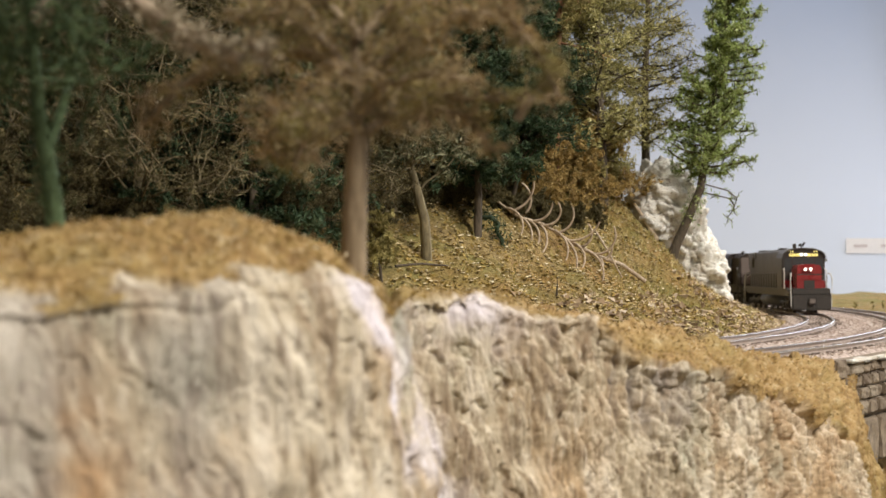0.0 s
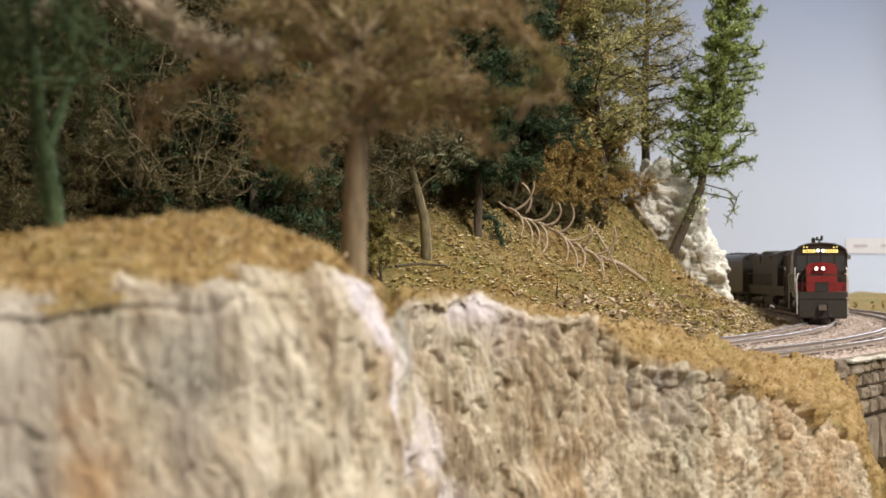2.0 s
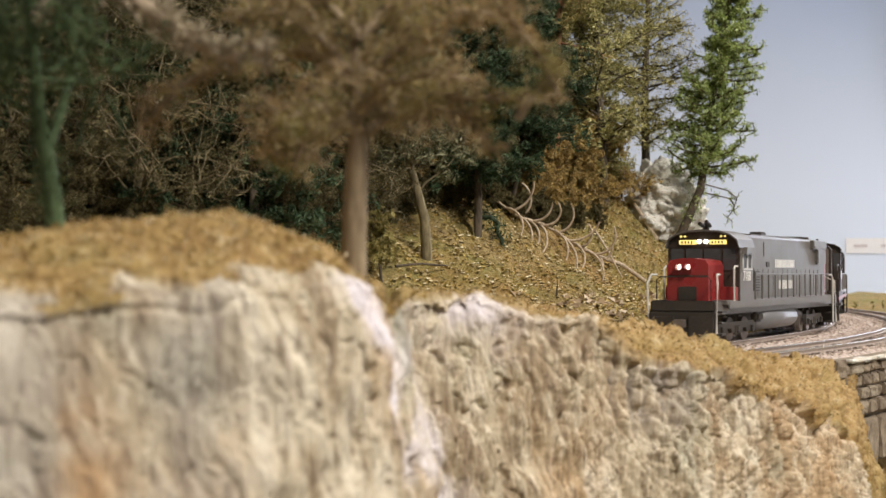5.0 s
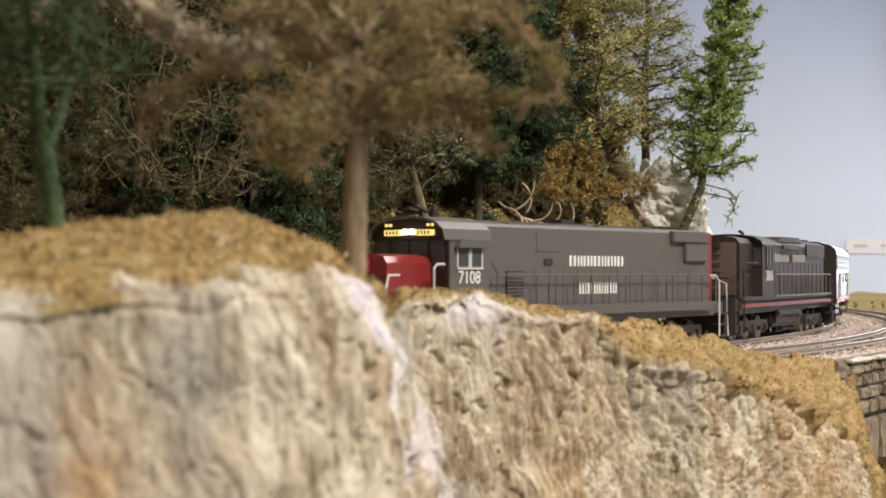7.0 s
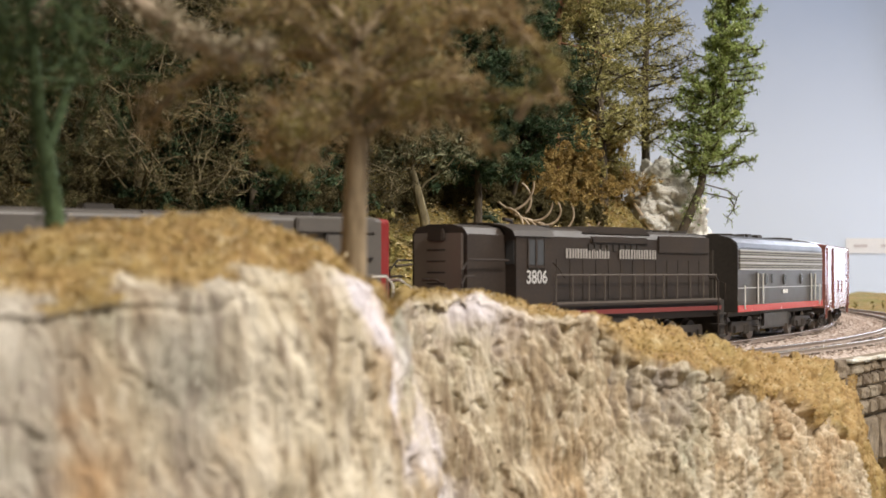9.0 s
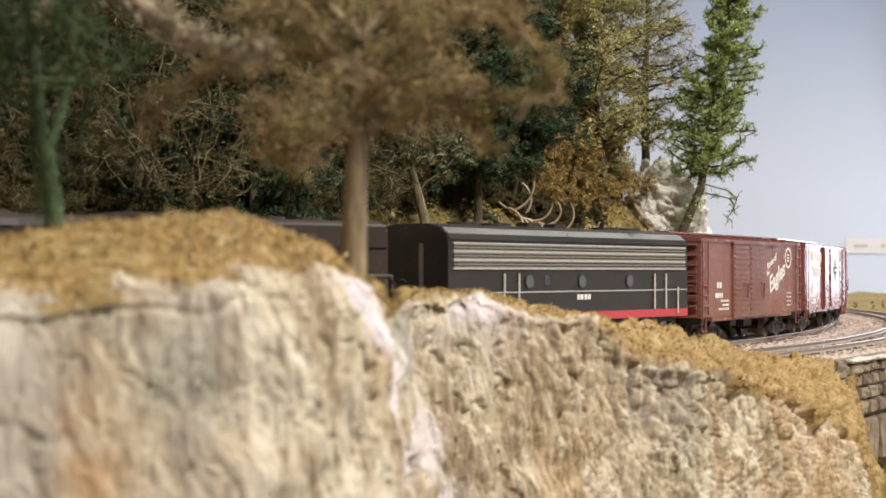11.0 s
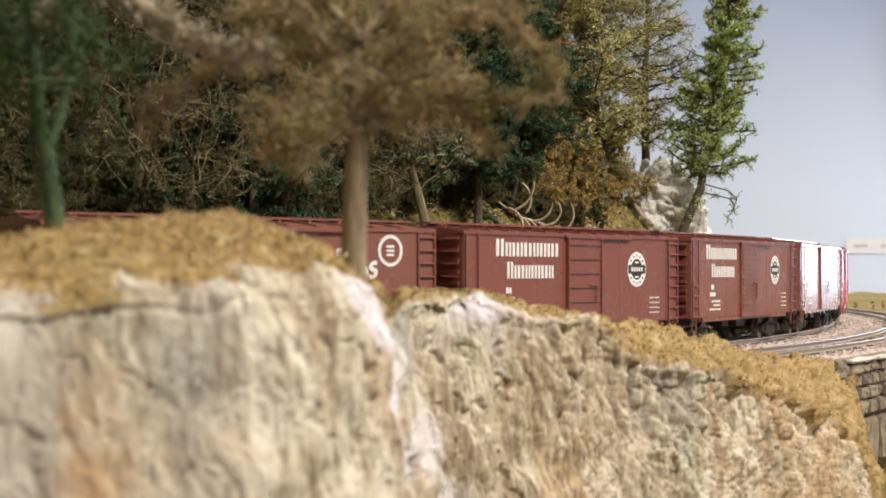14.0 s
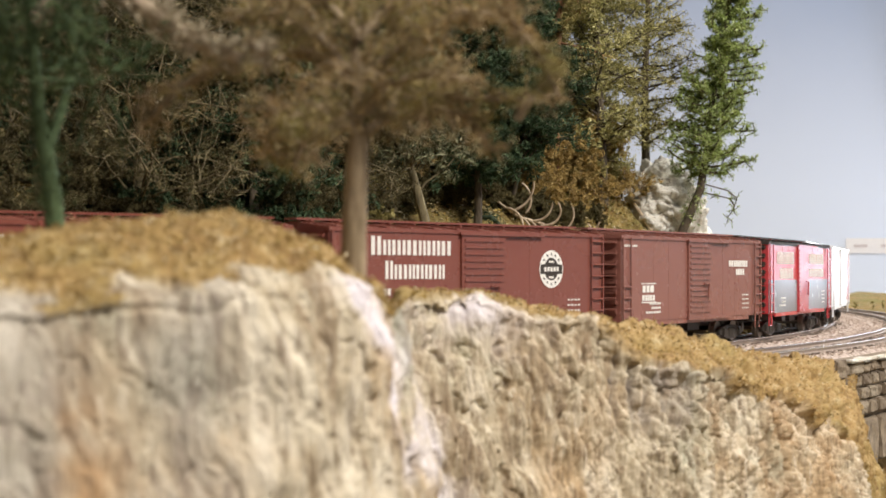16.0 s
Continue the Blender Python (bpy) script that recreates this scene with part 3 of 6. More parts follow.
def ring(parent, x, z, r, y, kind=0):
    """A round herald: ring, dark field, crossing bar."""
    bm = bmesh.new()
    n = 28
    for r0, r1 in ((r * 0.60, r),) if kind == 0 else ((r * 0.78, r),):
        a = [[bm.verts.new(((x + q * math.cos(2 * math.pi * k / n)) * MM, (y + 0.14) * MM, (z + q * 1.02 * math.sin(2 * math.pi * k / n)) * MM)) for k in range(n)] for q in (r0, r1)]
        for k in range(n):
            bm.faces.new((a[0][k], a[1][k], a[1][(k + 1) % n], a[0][(k + 1) % n]))
    if kind == 0:
        field = bmesh.new()
        disc(field, (x * MM, (y + 0.02) * MM, z * MM), (0, 1, 0), r * 0.62 * MM, 0.16 * MM, 28)
        for k in range(14):
            t = 2 * math.pi * (k + 0.5) / 14
            if abs(math.sin(t)) > 0.25:
                disc(field, ((x + 0.79 * r * math.cos(t)) * MM, (y + 0.12) * MM, (z + 0.80 * r * math.sin(t)) * MM), (0, 1, 0), 0.075 * r * MM, 0.10 * MM, 6)
        box(field, (x - r * 0.92) * MM, (x + r * 0.92) * MM, (y + 0.04) * MM, (y + 0.17) * MM, (z - 0.26 * r) * MM, (z + 0.26 * r) * MM)
        part("herald_field", field, SOOT, parent, "black centre and band of the herald")
        for k in range(5):
            box(bm, (x - r * 0.62 + k * r * 0.26) * MM, (x - r * 0.62 + (k + 0.7) * r * 0.26) * MM, y * MM, (y + 0.22) * MM, (z - 0.12 * r) * MM, (z + 0.12 * r) * MM)
        for w in (-0.44, 0.40):
            box(bm, (x - r * 0.2) * MM, (x + r * 0.2) * MM, y * MM, (y + 0.16) * MM, (z + w * r - 0.35) * MM, (z + w * r + 0.35) * MM)
    else:
        for k in (-1, 0, 1):
            box(bm, (x - 1.6) * MM, (x + 1.6) * MM, y * MM, (y + 0.12) * MM, (z + k * 1.4 - 0.4) * MM, (z + k * 1.4 + 0.4) * MM)
    return part("herald", bm, LETTER, parent, "white round herald as plain shapes")


_wheel = {}


def wheelset(parent, x, r):
    key = round(r * 10)
    if key not in _wheel:
        bm = bmesh.new()
        for sgn in (-1, 1):
            disc(bm, (0, sgn * 8.6 * MM, 0), (0, 1, 0), r * MM, 2.2 * MM, 20)
            disc(bm, (0, sgn * 7.3 * MM, 0), (0, 1, 0), (r + 0.7) * MM, 0.5 * MM, 20)
            disc(bm, (0, sgn * 9.75 * MM, 0), (0, 1, 0), r * 0.42 * MM, 0.3 * MM, 12)
        disc(bm, (0, 0, 0), (0, 1, 0), 1.0 * MM, 20 * MM, 8)
        _wheel[key] = mesh_of(bm, "wheelset", STEEL)
    ob = new("wheelset", _wheel[key])
    ob.parent = parent
    ob.location = (x * MM, 0, r * MM)
    AXLES.append((ob, x * MM, r * MM))
    return ob


AXLES = []
TRUCKS = []


def truck(parent, x, axles, r, side_y=11.6, material=None, loco=False):
    bol = mb((-3, 3, -10, 10, r - 1, r + 3), bev=0.3)
    tr = part("truck", bol, SOOT, parent)
    tr.location = (x * MM, 0, 0)
    TRUCKS.append((tr, x * MM))
    a = max(axles) + 4.6
    for sgn in (-1, 1):
        bm = bmesh.new()
        if loco:
            out = [(-a, r + 1.6), (-a + 1, r + 3.6), (a - 1, r + 3.6), (a, r + 1.6), (a, r - 0.6), (a - 2, r - 1.4)]
            for k in range(len(axles) - 1, 0, -1):
                m = (axles[k] + axles[k - 1]) / 2
                out += [(m + 3.4, r - 1.4), (m + 2.4, r + 0.6), (m - 2.4, r + 0.6), (m - 3.4, r - 1.4)]
            out += [(-a + 2, r - 1.4), (-a, r - 0.6)]
        else:
            out = [(-a, r + 0.9), (-a + 2.2, r + 2.0), (-5, r + 3.0), (5, r + 3.0), (a - 2.2, r + 2.0), (a, r + 0.9), (a, r - 1.2), (a - 3, r - 1.3), (4.5, r - 3.2), (-4.5, r - 3.2), (-a + 3, r - 1.3), (-a, r - 1.2)]
        prism(bm, [(u * MM, w * MM) for u, w in out], sgn * (side_y - 0.8) * MM, sgn * (side_y + 0.8) * MM)
        for u in axles:
            box(bm, (u - 1.5) * MM, (u + 1.5) * MM, sgn * (side_y + 0.6) * MM, sgn * (side_y + 2.0) * MM, (r - 1.6) * MM, (r + 1.6) * MM, bev=0.3 * MM)
        for u in (-2.2, 0, 2.2):
            disc(bm, (u * MM, sgn * (side_y + 0.7) * MM, (r - 0.2) * MM), (0, 0, 1), 0.9 * MM, 4.2 * MM, 8)
        part("sideframe", bm, material or SOOT, tr)
    for u in axles:
        wheelset(tr, u, r)
    return tr


def coupler(parent, x, sgn):
    part("coupler", mb(*[sorted((x, x + sgn * 5)) + [-1.3, 1.3, 8.2, 10.8], sorted((x + sgn * 3, x + sgn * 7)) + [-2.4, 2.4, 7.6, 11.2]], bev=0.3), STEEL, parent)
    part("air_hose", bar([(x, 5, 9), (x + sgn * 2.5, 5, 7), (x + sgn * 3.5, 5, 3.5)], 0.5), SOOT, parent)


def rail_run(parent, x0, x1, y, z0, z1, n, material, r=0.32):
    """A walkway handrail: each stanchion a piece of its own."""
    part("handrail", bar([(x0, y, z1), (x1, y, z1)], r), material, parent)
    for i in range(n):
        x = x0 + (x1 - x0) * i / (n - 1)
        part("stanchion", bar([(x, y, z0), (x, y, z1)], r), material, parent)


# ---- box cars ----
def boxcar(label, colour, door, ends=None):
    """A forty-foot box car. door: 'panel', 'corrugated' or 'double'."""
    e = thing("boxcar", label, "boxcar", "box cars of the train")
    L, W, z0, z1 = 71.6, 17.0, 12.0, 46.2
    trim = ends or colour
    part("body", mb((-L, L, -W, W, z0, z1), bev=0.35), colour, e)
    part("side_sill", mb((-L + 14, L - 14, W - 0.6, W + 0.1, 10.4, z0 + 0.1)), colour, e)
    for x in (-42, -28, 28, 42):
        part("seam", mb((x - 0.12, x + 0.12, W - 0.1, W + 0.05, z0, z1)), colour, e)
    # roof: low ridge with seam caps, and the running board on it
    bm = bmesh.new()
    section(bm, [(v * MM, w * MM) for v, w in ((-W - 0.5, z1 - 0.8), (-W - 0.5, z1 + 0.5), (0, z1 + 2.6), (W + 0.5, z1 + 0.5), (W + 0.5, z1 - 0.8))], -(L + 0.4) * MM, (L + 0.4) * MM)
    part("roof", bm, trim, e)
    for i in range(13):
        x = -L + 3 + (2 * L - 6) * i / 12
        bm = bmesh.new()
        section(bm, [(v * MM, w * MM) for v, w in ((-W - 0.7, z1 + 0.4), (-W - 0.7, z1 + 1.0), (0, z1 + 3.0), (W + 0.7, z1 + 1.0), (W + 0.7, z1 + 0.4))], (x - 0.7) * MM, (x + 0.7) * MM)
        part("roof_rib", bm, trim, e)
    part("running_board", mb((-L - 1.5, L + 1.5, -3.0, 3.0, z1 + 3.0, z1 + 3.7)), SOOT if ends else colour, e)
    part("board_support", mb(*[(x - 0.4, x + 0.4, -3, 3, z1 + 2.2, z1 + 3.1) for x in np.linspace(-66, 66, 12)]), colour, e)
    for sgn in (-1, 1):
        for k in range(8):
            zz = z0 + 3.2 + k * 3.95
            part("end_rib", mb((*sorted((sgn * (L - 0.2), sgn * (L + 1.0))), -W + 1.2, W - 1.2, zz, zz + 2.2), bev=0.5), trim, e)
        # the brake wheel on one end, ladders on both corners
        for y, x in ((W + 0.75, sgn * (L - 4)),):
            part("ladder_rail", mb((x - 4.0, x - 3.4, y - 0.3, y + 0.2, z0 - 1, z1 - 0.5)), colour, e)
            part("ladder_rail", mb((x + 3.0, x + 3.6, y - 0.3, y + 0.2, z0 - 1, z1 - 0.5)), colour, e)
            for k in range(8 if sgn < 0 else 4):
                zz = z0 + 1 + k * 4.4
                part("rung", bar([(x - 3.6, y, zz), (x + 3.4, y, zz)], 0.4), colour, e)
        for k in range(8):
            zz = z0 + 1 + k * 4.4
            part("end_rung", bar([(sgn * (L + 1.4), W - 8.5, zz), (sgn * (L + 1.4), W - 1.5, zz)], 0.35), trim, e)
        part("stirrup", bar([(sgn * (L - 1), W, z0), (sgn * (L - 1), W, 6.5), (sgn * (L - 6), W, 6.5), (sgn * (L - 6), W, z0)], 0.4), colour, e)
        coupler(e, sgn * L, sgn)
    bm = bmesh.new()
    disc(bm, (-(L + 2.2) * MM, -6 * MM, 38 * MM), (1, 0, 0), 3.0 * MM, 0.5 * MM, 14)
    part("brake_wheel", bm, colour, e)
    part("underframe", mb((-L + 2, L - 2, -4, 4, 7.5, z0), (-20, -8, 3, 9, 6.5, 11.5), (6, 14, 4, 10, 7, 11.5), (-L + 4, -L + 7, -W + 1, W - 1, 9, z0), (L - 7, L - 4, -W + 1, W - 1, 9, z0)), SOOT, e)
    spans = [(-13.8, 9.6)] if door != "double" else [(-14.8, 8.2), (8.8, 31.5)]
    for n, (a, b) in enumerate(spans):
        d = part("door", mb((a, b, W, W + 0.9, z0 + 0.6, z1 - 1.2), bev=0.15), colour, e)
        rows = []
        if door == "panel":
            rows = [(a + 1, b - 1, W + 0.8, W + 1.5, zz, zz + 0.8) for zz in np.linspace(z0 + 3, z1 - 4, 6)] + [(a, a + 0.9, W + 0.8, W + 1.6, z0 + 0.6, z1 - 1.2), (b - 0.9, b, W + 0.8, W + 1.6, z0 + 0.6, z1 - 1.2)]
        else:
            for zz in np.linspace(z0 + 2.5, z1 - 3.6, 13):
                rows.append((a + 1.2, b - 1.2, W + 0.8, W + 1.35, zz, zz + 1.1))
        for r in rows:
            part("door_rib", mb(r, bev=0.2), colour, d)
        part("door_handle", bar([(a + 5, W + 1.7, z0 + 8), (a + 5, W + 2.0, z0 + 15), (a + 9, W + 1.7, z0 + 15)], 0.35), colour, d)
    lo, hi = spans[0][0], spans[-1][1]
    part("door_track", mb((lo - 21, hi + 1.0, W, W + 1.5, z1 - 1.2, z1 - 0.2)), colour, e)
    part("door_sill", mb((lo - 21, hi + 1.0, W, W + 1.3, z0 - 0.4, z0 + 0.6)), colour, e)
    for x in (-47.5, 47.5):
        truck(e, x, (-9.6, 9.6), 4.9)
    return e


Y_SIDE = 17.05


def car_data(e, mirrored=False):
    """The small blocks of car data that stand on every side."""
    for zz, w in ((18.8, 11), (17.0, 9), (15.2, 14)):
        marks(e, "data_line", 36, 36 + w, zz, zz + 0.9, 6, Y_SIDE, 0.3)
    for zz in (21.4, 19.4, 17.4, 15.4):
        marks(e, "data_line", -57.5, -49.5, zz, zz + 0.6, 4, Y_SIDE, 0.4)


def car_eagles():
    e = boxcar("oxide brown double-door box car with white slanted slogan", BROWN_B, "double")
    ring(e, -52.6, 39.2, 5.2, Y_SIDE, 1)
    for text, x, z, width, turn in (("Route of", -19.4, 33.2, 16.5, 20), ("the", -18.6, 30.2, 4.4, 14), ("Eagles", -23.0, 21.6, 27.5, 21)):
        slogan(e, text, x, z, width, turn)
    marks(e, "car_initials", 45.5, 52.2, 25.0, 27.6, 2, Y_SIDE)
    marks(e, "car_number", 44, 54, 20.6, 22.8, 5, Y_SIDE)
    car_data(e)
    return e


def car_overland(door, label):
    e = boxcar(label, BROWN, door)
    # two lines of capitals: read from the leading end, so blocks run towards -x
    marks(e, "name_line", 53.0, 13.6, 37.8, 42.8, 8, Y_SIDE, 0.2, 1.25)
    marks(e, "name_line", 46.4, 17.0, 29.8, 34.6, 7, Y_SIDE, 0.2, 1.25)
    ring(e, -40.4, 33.2, 6.9, Y_SIDE)
    marks(e, "car_initials", 47.0, 43.6, 24.4, 26.6, 2, Y_SIDE)
    marks(e, "car_number", 49, 41.5, 21.4, 23.2, 5, Y_SIDE)
    car_data(e)
    return e


def car_plate():
    e = boxcar("faded oxide box car with small white lettering", BROWN_C, "corrugated")
    marks(e, "car_initials", 52.6, 41.4, 23.8, 26.6, 3, Y_SIDE)
    marks(e, "car_number", 53.0, 41.0, 20.4, 22.8, 5, Y_SIDE)
    marks(e, "data_bar", 54, 40, 27.2, 27.6, 1, Y_SIDE, 0.0)
    marks(e, "data_bar", 54, 40, 19.6, 20.0, 1, Y_SIDE, 0.0)
    marks(e, "slogan_line", -35, -57, 34.6, 37.4, 9, Y_SIDE)
    marks(e, "slogan_line", -43, -53, 30.8, 33.6, 4, Y_SIDE)
    marks(e, "data_line", 69, 57, 42.2, 43.0, 6, Y_SIDE)
    car_data(e)
    return e


def car_two_tone():
    e = boxcar("crimson over grey box car with large white lettering", CRIMSON, "corrugated", SOOT)
    part("lower_panel", mb((-71.4, -14.4, 17.0, 17.12, 12.2, 28.2), (10.2, 71.4, 17.0, 17.12, 12.2, 28.2)), COOL, e, "grey lower side panel")
    marks(e, "name_line", 54, 17, 36.2, 42.2, 7, Y_SIDE, 0.15)
    marks(e, "name_line", 48, 19, 28.8, 34.0, 7, Y_SIDE, 0.15)
    marks(e, "name_line", -19, -56, 36.6, 41.8, 10, Y_SIDE, 0.2)
    marks(e, "name_line", -19, -56, 29.6, 33.8, 9, Y_SIDE, 0.3)
    car_data(e)
    return e


def car_pale():
    e = boxcar("white box car with a crimson band", WHITE, "corrugated")
    part("band", mb((-71.4, -56, 17.0, 17.12, 14, 44)), CRIMSON, e, "crimson end band")
    car_data(e)
    return e


# ---- diesel locomotives ----
def fan_top(parent, x, z, r=6.5):
    bm = bmesh.new()
    disc(bm, (x * MM, 0, (z + 0.6) * MM), (0, 0, 1), r * MM, 1.4 * MM, 18)
    part("roof_fan", bm, SOOT, parent)


def step_well(parent, x, sgn, rail_mat):
    """Steps and the tall grab rails at a corner, on both sides."""
    for y in (-1, 1):
        part("step", mb(*[(*sorted((x, x + sgn * 8)), *sorted((y * 12.5, y * 16.8)), zz, zz + 0.8) for zz in (3.6, 8.6, 13.4)]), SOOT, parent)
        part("grab_rail", bar([(x, y * 16.9, 4), (x, y * 16.9, 28), (x - sgn * 2.5, y * 16.5, 30.6), (x - sgn * 8, y * 16.5, 30.6)], 0.45), rail_mat, parent)
        part("grab_rail", bar([(x + sgn * 8, y * 16.9, 4), (x + sgn * 8, y * 16.0, 27), (x + sgn * 7, y * 11, 29.4), (x + sgn * 7, y * 5, 29.4)], 0.45), rail_mat, parent)


def arch(w, zs, zt, n=8, k=2.4):
    """A cab roof section: upright sides to zs, bowed to zt."""
    out = [(-w, zs)]
    for i in range(1, n):
        a = math.pi * i / n
        out.append((-w * math.copysign(abs(math.cos(a)) ** (2 / k), math.cos(a)), zs + (zt - zs) * math.sin(a) ** (2 / k)))
    return out + [(w, zs)]


def loco_lead():
    e = thing("diesel_locomotive", "grey six-axle diesel locomotive with scarlet nose, lamps lit", "locomotive")
    part("frame", mb((-116, 116, -14.5, 14.5, 13.0, 19.0), (-104, 104, -16.8, 16.8, 17.2, 19.4), bev=0.4), GREY, e)
    part("side_skirt", mb((-100, 100, 16.2, 16.9, 15.8, 19.0)), GREY, e)
    # long hood with bevelled roof edges
    bm = bmesh.new()
    section(bm, [(v * MM, w * MM) for v, w in ((-12.5, 19), (-12.5, 48.6), (-12.1, 49.3), (-11.2, 49.8), (-5, 50.6), (5, 50.6), (11.2, 49.8), (12.1, 49.3), (12.5, 48.6), (12.5, 19))], -104.2 * MM, 64 * MM)
    part("long_hood", bm, GREY, e)
    bm = bmesh.new()
    section(bm, [(v * MM, w * MM) for v, w in ((-12.3, 19), (-12.3, 48.4), (-11.9, 49.1), (-11.0, 49.6), (-5, 50.3), (5, 50.3), (11.0, 49.6), (11.9, 49.1), (12.3, 48.4), (12.3, 19))], -107.4 * MM, -104.2 * MM)
    part("rear_panel", bm, SCARLET, e, "scarlet rear end of the hood")
    part("radiator_box", mb((-101, -71, -14.6, 14.6, 44.6, 49.4), (-101, -82, -14.2, 14.2, 36.4, 44.6), bev=0.5), GREY, e)
    part("side_grille", mb((34.9, 45.8, 12.4, 12.9, 23.1, 32.5)), SOOT, e)
    for k in range(7):
        part("louvre", mb((35.2, 45.5, 12.8, 13.2, 23.6 + k * 1.28, 24.3 + k * 1.28)), GREY, e)
    part("intake_screen", mb((11.4, 26.3, 12.4, 12.75, 40, 46.9)), GREY, e)
    part("access_plate", mb((16, 21.5, 12.4, 12.8, 34.6, 37.2)), SOOT, e)
    for x in np.arange(-96, 30, 9.6):
        part("hood_door", mb((x, x + 8.6, 12.4, 12.68, 20.5, 33.5)), GREY, e)
    part("roof_walk", mb((-70, 58, -4.5, 4.5, 50.4, 51.1), (-60, -20, 6, 10, 49.6, 50.5), (10, 40, 6, 10, 49.6, 50.5)), GREY, e)
    for x in (-92, -78):
        fan_top(e, x, 50.4)
    part("exhaust_stack", mb((-14, -4, -3, 3, 50.5, 52.8), bev=0.4), SOOT, e)
    # cab
    bm = bmesh.new()
    section(bm, [(v * MM, w * MM) for v, w in ([(-17.2, 19)] + arch(17.2, 43.5, 51.2) + [(17.2, 19)])], 62.2 * MM, 84.2 * MM)
    cab = part("cab", bm, GREY, e)
    bm = bmesh.new()
    section(bm, [(v * MM, w * MM) for v, w in (arch(17.7, 43.2, 51.8) + arch(17.2, 43.2, 51.0)[::-1])], 60.5 * MM, 87.4 * MM)
    part("cab_roof", bm, GREY, cab)
    part("cab_face", mb((84.2, 85.0, -17.0, 17.0, 19.2, 43.4), bev=0.2), BLACK, cab)
    bm = bmesh.new()
    section(bm, [(v * MM, w * MM) for v, w in arch(16.8, 43.4, 50.8)], 84.2 * MM, 85.2 * MM)
    part("cab_brow", bm, BLACK, cab)
    part("side_window", mb((66.5, 72.6, 17.1, 17.4, 34.2, 39.8), (74.0, 80.2, 17.1, 17.4, 34.2, 39.8)), GLASS_DARK, cab)
    part("window_frame", mb((66.0, 66.8, 17.2, 17.7, 33.6, 40.3), (72.4, 74.2, 17.2, 17.7, 33.6, 40.3), (80.0, 80.8, 17.2, 17.7, 33.6, 40.3), (66.0, 80.8, 17.2, 17.9, 33.0, 33.8)), FRAME_PALE, cab)
    bm = bmesh.new()
    prism(bm, [(v * MM, w * MM) for v, w in ((65, 40.6), (82, 40.6), (80.5, 43.4), (66.5, 43.4))], 17.2 * MM, 19.6 * MM)
    part("sun_visor", bm, GREY, cab)
    for y0, y1 in ((-15.4, -9.4), (-8.2, -0.5), (0.5, 8.2), (9.4, 15.4)):
        part("windscreen", mb((84.9, 85.3, y0, y1, 37.4 if abs(y0) < 9 and abs(y1) < 9 else 33.0, 43.0)), GLASS_DARK, cab)
    for y0, y1 in ((-11.2, -3.2), (3.2, 11.2)):
        part("number_board", mb((85.0, 86.2, y0, y1, 44.9, 46.9), bev=0.2), BOARD, cab, "lit yellow number board")
        part("board_print", mb(*[(86.1, 86.35, y0 + 1.1 + 1.55 * k, y0 + 1.8 + 1.55 * k, 45.3, 46.5) for k in range(4)]), SOOT, cab)
    for y in (-1.6, 1.6):
        bm = bmesh.new()
        disc(bm, (86.0 * MM, y * MM, 46.2 * MM), (1, 0, 0), 1.0 * MM, 1.6 * MM, 14)
        part("headlight", bm, LAMP, cab, "lit headlight")
    for y in (-10.5, -8.6, 8.6, 10.5):
        bm = bmesh.new()
        disc(bm, (85.6 * MM, y * MM, 48.6 * MM), (1, 0, 0), 0.5 * MM, 0.8 * MM, 8)
        part("class_light", bm, BOARD, cab)
    figures(cab, "7108", 73.3, 17.35, 28.2, 6.4, LETTER)
    # low nose
    bm = bmesh.new()
    section(bm, [(v * MM, w * MM) for v, w in ((-9.6, 19.2), (-9.6, 35.2), (-8.2, 37.4), (-3, 38.3), (3, 38.3), (8.2, 37.4), (9.6, 35.2), (9.6, 19.2))], 85.0 * MM, 108.6 * MM)
    nose = part("short_hood", bm, SCARLET, e, "scarlet nose")
    part("nose_seam", mb((108.5, 108.8, -9.0, 9.0, 30.3, 30.7)), SOOT, nose)
    part("nose_wing", mb((85.2, 90, 9.6, 16.6, 19.2, 25.4), (85.2, 90, -16.6, -9.6, 19.2, 25.4), bev=0.3), SCARLET, nose)
    part("nose_panel", mb((108.4, 109.2, -4.2, 4.2, 19.4, 25.6), bev=0.2), SOOT, nose)
    part("lamp_housing", mb((106, 109.6, -5.4, 3.0, 31.5, 37.2), bev=0.9), SCARLET, nose)
    for y in (-3.4, 0.8):
        bm = bmesh.new()
        disc(bm, (109.4 * MM, y * MM, 34.4 * MM), (1, 0, 0), 1.1 * MM, 0.9 * MM, 16)
        collar(nose, 109.2, y, 34.4, 1.6, 2.3)
        part("nose_lamp", bm, LAMP, nose, "lit nose lamp")
    # pilot, steps, rails
    part("pilot", mb((113.5, 117.5, -15.2, 15.2, 2.4, 14.5), (112, 116.5, -14.8, 14.8, 14.5, 19.4), bev=0.5), SOOT, e)
    part("pilot_plate", mb((117.3, 118.3, -14.6, -3.2, 3.0, 12.5), (117.3, 118.3, 3.2, 14.6, 3.0, 12.5), bev=0.3), SOOT, e)
    part("rear_pilot", mb((-117, -113.5, -15, 15, 3.5, 19.4), bev=0.5), SOOT, e)
    coupler(e, 115, 1)
    coupler(e, -115, -1)
